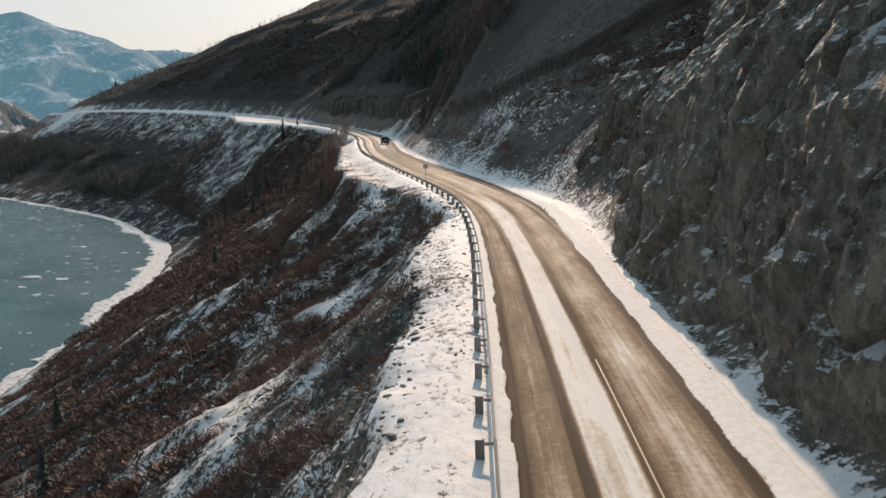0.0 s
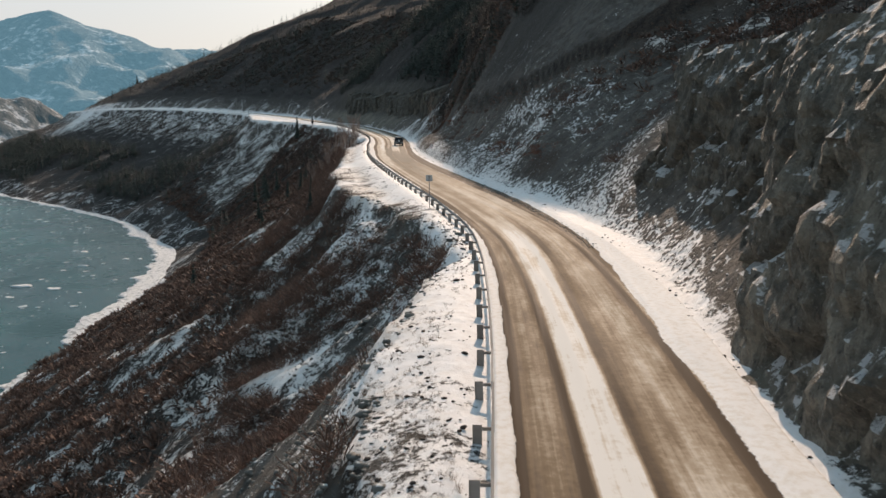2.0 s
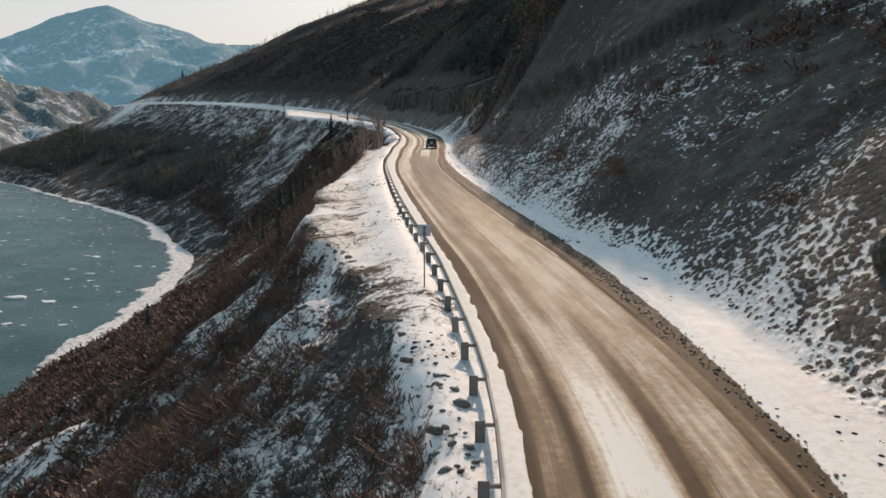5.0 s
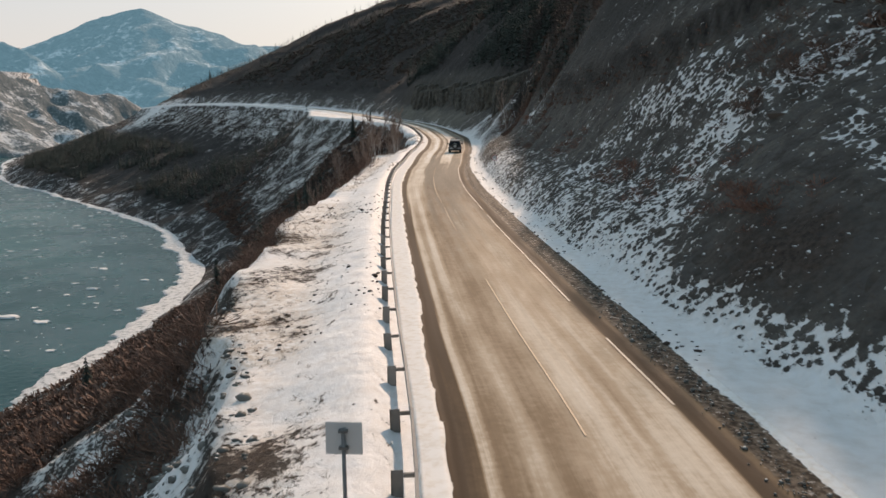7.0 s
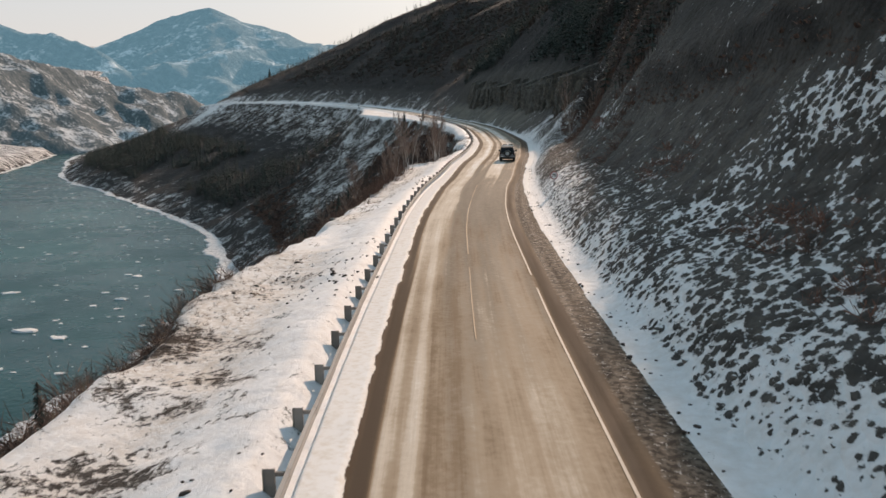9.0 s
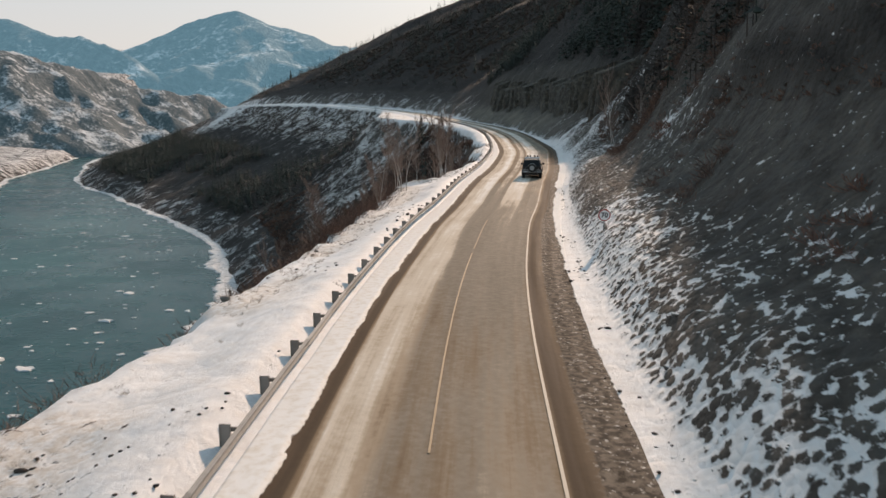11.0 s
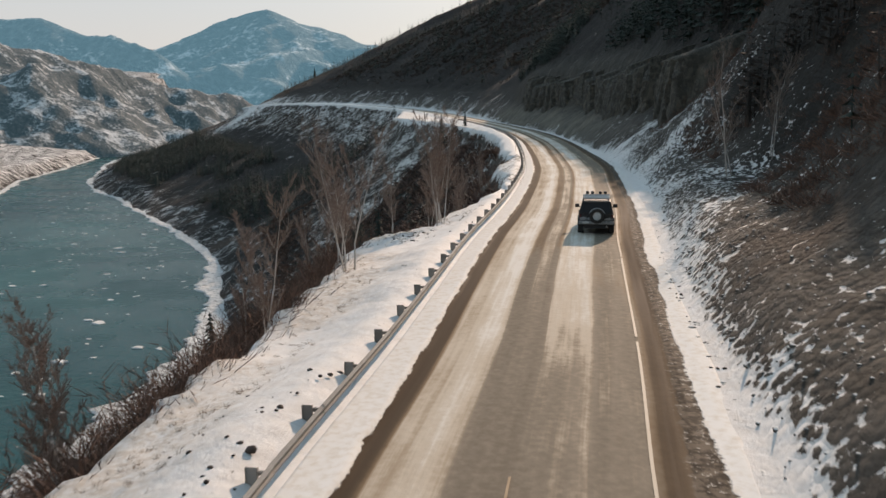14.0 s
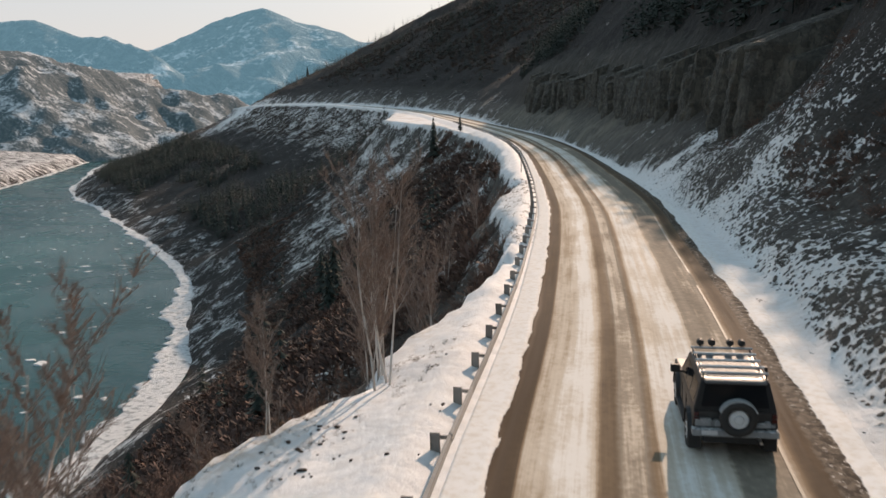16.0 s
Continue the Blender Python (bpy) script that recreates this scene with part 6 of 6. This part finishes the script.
scatter("rib_spruces", FAR_SPRUCES, pts, rng.uniform(2.5, 5.5, len(pts)), M_SPRUCE, "small dark spruces along the rib of the hill", "woods", 0.03)
pts, u, near = spread(900, 30, 110, 60, 240, lambda u, near, snow, c, b, z, x, y: (u - toe_at(near) > 22) & (c > 0.5) & ~((lip_of(near, u - toe_at(near)) > -2) & (lip_of(near, u - toe_at(near)) < 30)))
scatter("upper_larches", LARCHES, pts, rng.uniform(4, 8, len(pts)), M_LARCH, "bare larches above the road cut", "woods", 0.05)


def build_spruce(x, y, size, seed, label):
    tree = tagged(new("spruce_tree"), label, "tree", group="spruces by the road")
    tree.matrix_world = pose(x, y, float(height(x, y)[0]) - 0.1)
    part("trunk", tube(bmesh.new(), (0, 0, -0.3), (0, 0, size * 0.95), size * 0.022, size * 0.004, 7), M_TRUNK, tree, shade=True)
    v, f = conifer_template(seed, 20, 9, 0.4, 0.23, 0.25, 0.75)
    crown = new("crown", fast_mesh("crown", v[4:] * size, f[3:] - 4, M_SPRUCE))
    crown.parent = tree
    return tree


for i, (x, y, size) in enumerate([(-91.7, 463, 12.0), (-83.6, 462.3, 5.0), (-86, 374, 11), (-90, 386, 13), (-96, 393, 10), (-84, 384, 9), (-447, 1138, 12), (-32.9, 204.4, 4.5), (-49.8, 177.8, 6.0), (-21.9, 149.5, 3.6), (-37, 74, 5), (-49, 102, 6), (-44, 246, 6), (-46, 262, 7), (-60, 300, 8), (-52, 236, 5), (-78, 330, 8)]):
    build_spruce(x, y, size, 200 + i, "dark green spruce standing on the slope")


# ---- birches ----
def birch_parts(seed, stems, size, lean):
    """Stems and limbs as (stem tubes, limb tubes, twig triangles)."""
    r = random.Random(seed)
    stem, limb = bmesh.new(), bmesh.new()
    tv, tf = [], []

    def twig(a, way, L):
        side = way.orthogonal().normalized() * 0.011
        i = len(tv)
        tv.extend([a - side, a + side, a + way * L])
        tf.append((i, i + 1, i + 2))

    def grow(bm, a, way, L, rad, depth):
        steps = 4 if depth == 0 else 3
        p = a.copy()
        for i in range(steps):
            bend = Vector((r.gauss(0, 0.09), r.gauss(0, 0.09), 0.06 + 0.03 * depth))
            way = (way + bend).normalized()
            q = p + way * L / steps
            r0, r1 = rad * (1 - i / steps * 0.75), rad * (1 - (i + 1) / steps * 0.75)
            tube(bm, p, q, r0, r1, 6 if depth == 0 else 4)
            if depth < 2 and (i or depth):
                for _ in range(4 if depth == 0 else 3):
                    a2 = p.lerp(q, r.random())
                    out = Vector((r.gauss(0, 1), r.gauss(0, 1), 0)).normalized()
                    w2 = (way * (0.9 if depth == 0 else 0.7) + out * 0.52).normalized()
                    grow(limb, a2, w2, L * r.uniform(0.20, 0.36) * (1 - 0.4 * i / steps + 0.2 * depth), r1 * 0.40, depth + 1)
            if depth:
                for _ in range(6):
                    out = Vector((r.gauss(0, 1), r.gauss(0, 1), r.gauss(0.3, 0.6))).normalized()
                    twig(p.lerp(q, r.random()), (way * 0.8 + out * 0.8).normalized(), L * r.uniform(0.2, 0.5))
            p = q

    for k in range(stems):
        a = Vector((r.gauss(0, 0.18), r.gauss(0, 0.18), -0.3))
        way = Vector((lean[0] + r.gauss(0, 0.12), lean[1] + r.gauss(0, 0.12), 1)).normalized()
        grow(stem, a, way, size * r.uniform(0.72, 1.0), size * 0.0062, 0)
    return stem, limb, tv, tf


def build_birch(x, y, seed, stems, size, lean=(0, 0)):
    tree = tagged(new("birch_tree"), "bare pale-barked birch standing on the slope edge", "tree", group="birches by the road")
    stem, limb, tv, tf = birch_parts(seed, stems, size * 1.38, lean)
    part("trunk", stem, M_BARK, tree, "pale birch bark", True)
    tagged(part("branchwork", limb, M_BARK, tree), kind="stuff")
    crown = new("crown", fast_mesh("crown", np.array([tuple(q) for q in tv]), np.array(tf), M_TWIG))
    tagged(crown, kind="stuff").parent = tree
    tree.matrix_world = pose(x, y, float(height(x, y)[0]))
    return tree


BIRCHES = [(-31.2, 217.0, 3, 4.6), (-32.6, 218.6, 2, 3.8), (-34.5, 214.5, 2, 4.2), (-29.9, 227.0, 2, 4.8), (-31.6, 229.2, 1, 4.2), (-30.5, 238.3, 3, 6.4), (-32.0, 240.5, 2, 5.2), (-35.2, 244, 2, 6.0),
           (-32.8, 252.2, 2, 3.4), (-31.0, 257.2, 3, 6.2), (-31.6, 258.8, 4, 5.4), (-33.0, 261.0, 2, 4.6), (-32.9, 269.3, 2, 4.5), (-38, 283, 2, 5.0), (-41, 300, 2, 5.0), (-43, 318, 1, 5.0), (-40.5, 292, 1, 5.5),
           (-46, 330, 2, 5.0), (-38.5, 275, 2, 5.0), (-50, 342, 1, 5.0), (-42, 262, 2, 5.5), (-45, 275, 2, 6.0)]
for i, (x, y, stems, size) in enumerate(BIRCHES):
    build_birch(x, y, 500 + i, stems, size)
build_birch(-10.4, 267.2, 560, 1, 7.4, (-0.22, 0.0))
build_birch(-9.9, 267.6, 561, 1, 6.8, (-0.10, 0.0))
build_birch(-7.0, 269.0, 562, 2, 6.2, (-0.05, 0.0))

# ---- river ice ----
def build_floe(x, y, size, seed):
    r = random.Random(seed)
    bm = bmesh.new()
    n = 11
    rad = [size * 0.5 * r.uniform(0.55, 1.15) for _ in range(n)]
    lo = [bm.verts.new((rad[k] * math.cos(2 * math.pi * k / n), rad[k] * 0.7 * math.sin(2 * math.pi * k / n), -0.08)) for k in range(n)]
    hi = [bm.verts.new((v.co.x * 0.88, v.co.y * 0.88, 0.06 + 0.07 * size * r.uniform(0.3, 1))) for v in lo]
    mid = bm.verts.new((0, 0, 0.10 + 0.09 * size * r.random()))
    for k in range(n):
        bm.faces.new((lo[k], lo[(k + 1) % n], hi[(k + 1) % n], hi[k]))
        bm.faces.new((hi[k], hi[(k + 1) % n], mid))
    me = bpy.data.meshes.new("ice_floe")
    bm.to_mesh(me)
    bm.free()
    me.materials.append(M_ICE)
    ob = tagged(new("ice_floe", me), "white ice floe drifting on the dark river", "ice floe", group="ice floes on the river")
    ob.matrix_world = pose(x, y, WATER, 0, 0, r.uniform(-30, 30))
    return ob


for i, (x, y, size) in enumerate([(-164, 322, 7.5), (-160.7, 363.6, 5.5), (-158, 303, 3.5), (-150, 380, 4), (-172, 372, 3.5), (-178, 400, 5), (-183, 402, 3.5), (-147, 342, 3)]):
    build_floe(x, y, size, i)
placed = 0
while placed < 220:
    y = rng.uniform(190, 760)
    x = float(np.interp(y, BANK[:, 1], BANK[:, 0])) - 6 - rng.gamma(1.6, 32)
    if to_chain(np.array([x]), np.array([y]), FAR_BANK)[0] < 6 or to_chain(np.array([x]), np.array([y]), BANK)[0] > -4:
        continue
    build_floe(x, y, float(rng.lognormal(0.55, 0.5)), 900 + placed)
    placed += 1
fl = np.stack([rng.uniform(-480, -100, 2600), rng.uniform(180, 800, 2600), np.full(2600, WATER + 0.02)], 1)
fl = fl[(to_chain(fl[:, 0], fl[:, 1], BANK) < -4) & (to_chain(fl[:, 0], fl[:, 1], FAR_BANK) > 4) & (fbm(fl[:, 0] / 40, fl[:, 1] / 40, 3) > 0.5)]
scatter("brash_ice", [stone_template(300 + i, 0.25) for i in range(4)], fl, rng.lognormal(-0.5, 0.5, len(fl)), M_ICE, "small pieces of drifting ice", "ice", 0.05)


def shore_material():
    """Broken white ice with gravel and grey slush between."""
    m = material("shore_ice", 0.7)
    k = Nodes(m)
    at = k.place()
    grit, lump = k.noise(0.55, 6, at, 0.72), k.noise(2.2, 5, at, 0.7)
    col = k.mix(k.step(lump, 0.35, 0.7), (0.70, 0.70, 0.69), (0.80, 0.79, 0.77))
    col = k.mix(k.step(grit, 0.50, 0.60, 0.0, 0.85), col, k.mix(k.step(lump, 0.4, 0.6), (0.10, 0.115, 0.115), (0.34, 0.36, 0.36)))
    k.put(k.bsdf.inputs["Base Color"], col)
    k.relief(k.math("ADD", grit, k.math("MULTIPLY", lump, 0.6)), 0.9, 0.6)
    return m


M_SHORE = shore_material()


def shore_ice(name, chain, sign, width, label):
    seg = np.diff(chain, axis=0)
    length = np.concatenate([[0], np.cumsum(np.linalg.norm(seg, axis=1))])
    s = np.arange(0, length[-1], 1.0)
    cx, cy = np.interp(s, length, chain[:, 0]), np.interp(s, length, chain[:, 1])
    k = np.exp(-0.5 * (np.arange(-30, 31) / 12.0) ** 2)
    cx, cy = (np.convolve(np.pad(c, 30, mode="edge"), k / k.sum(), "valid") for c in (cx, cy))
    tx, ty = np.gradient(cx), np.gradient(cy)
    n = np.hypot(tx, ty)
    out = width * (0.12 + 3.0 * np.maximum(fbm(s / 34, s * 0 + 1, 3) - 0.42, 0)) + 5.5 * (fbm(s / 6, s * 0 + 5, 5) - 0.52) + 3.0 * (fbm(s / 2.2, s * 0 + 9, 3) - 0.5)
    out = out * (1 - 0.45 * smooth(430, 520, cy)) + 1.2 * smooth(320, 345, cy) * (1 - smooth(405, 430, cy))
    rows = []
    for f, dz in ((-7.0, 0.55), (-4.0, 0.5), (-2.0, 0.35), (0.0, 0.35), (0.5, 0.30), (0.93, 0.26), (1.0, -0.1)):
        d = f if f <= 0 else f * np.maximum(out, 0.4)
        rows.append(np.stack([cx - sign * ty / n * d, cy + sign * tx / n * d, WATER + dz + (0.45 if -5 < f < 0.9 else 0.12) * (fbm(s / 3, s * 0 + f, 3) - 0.5)], 1))
    v = np.stack(rows, 1)
    tagged(new(name, mesh_of(name, v.reshape(-1, 3), grid_faces(len(s), 7), M_SHORE)), label, "shore ice", kind="structure")


shore_ice("shore_ice_near", BANK[1:-1], 1, 7.5, "white ice rim along the near river bank")
shore_ice("shore_ice_far", FAR_BANK[2:-1], -1, 6.0, "white ice rim along the far river bank")
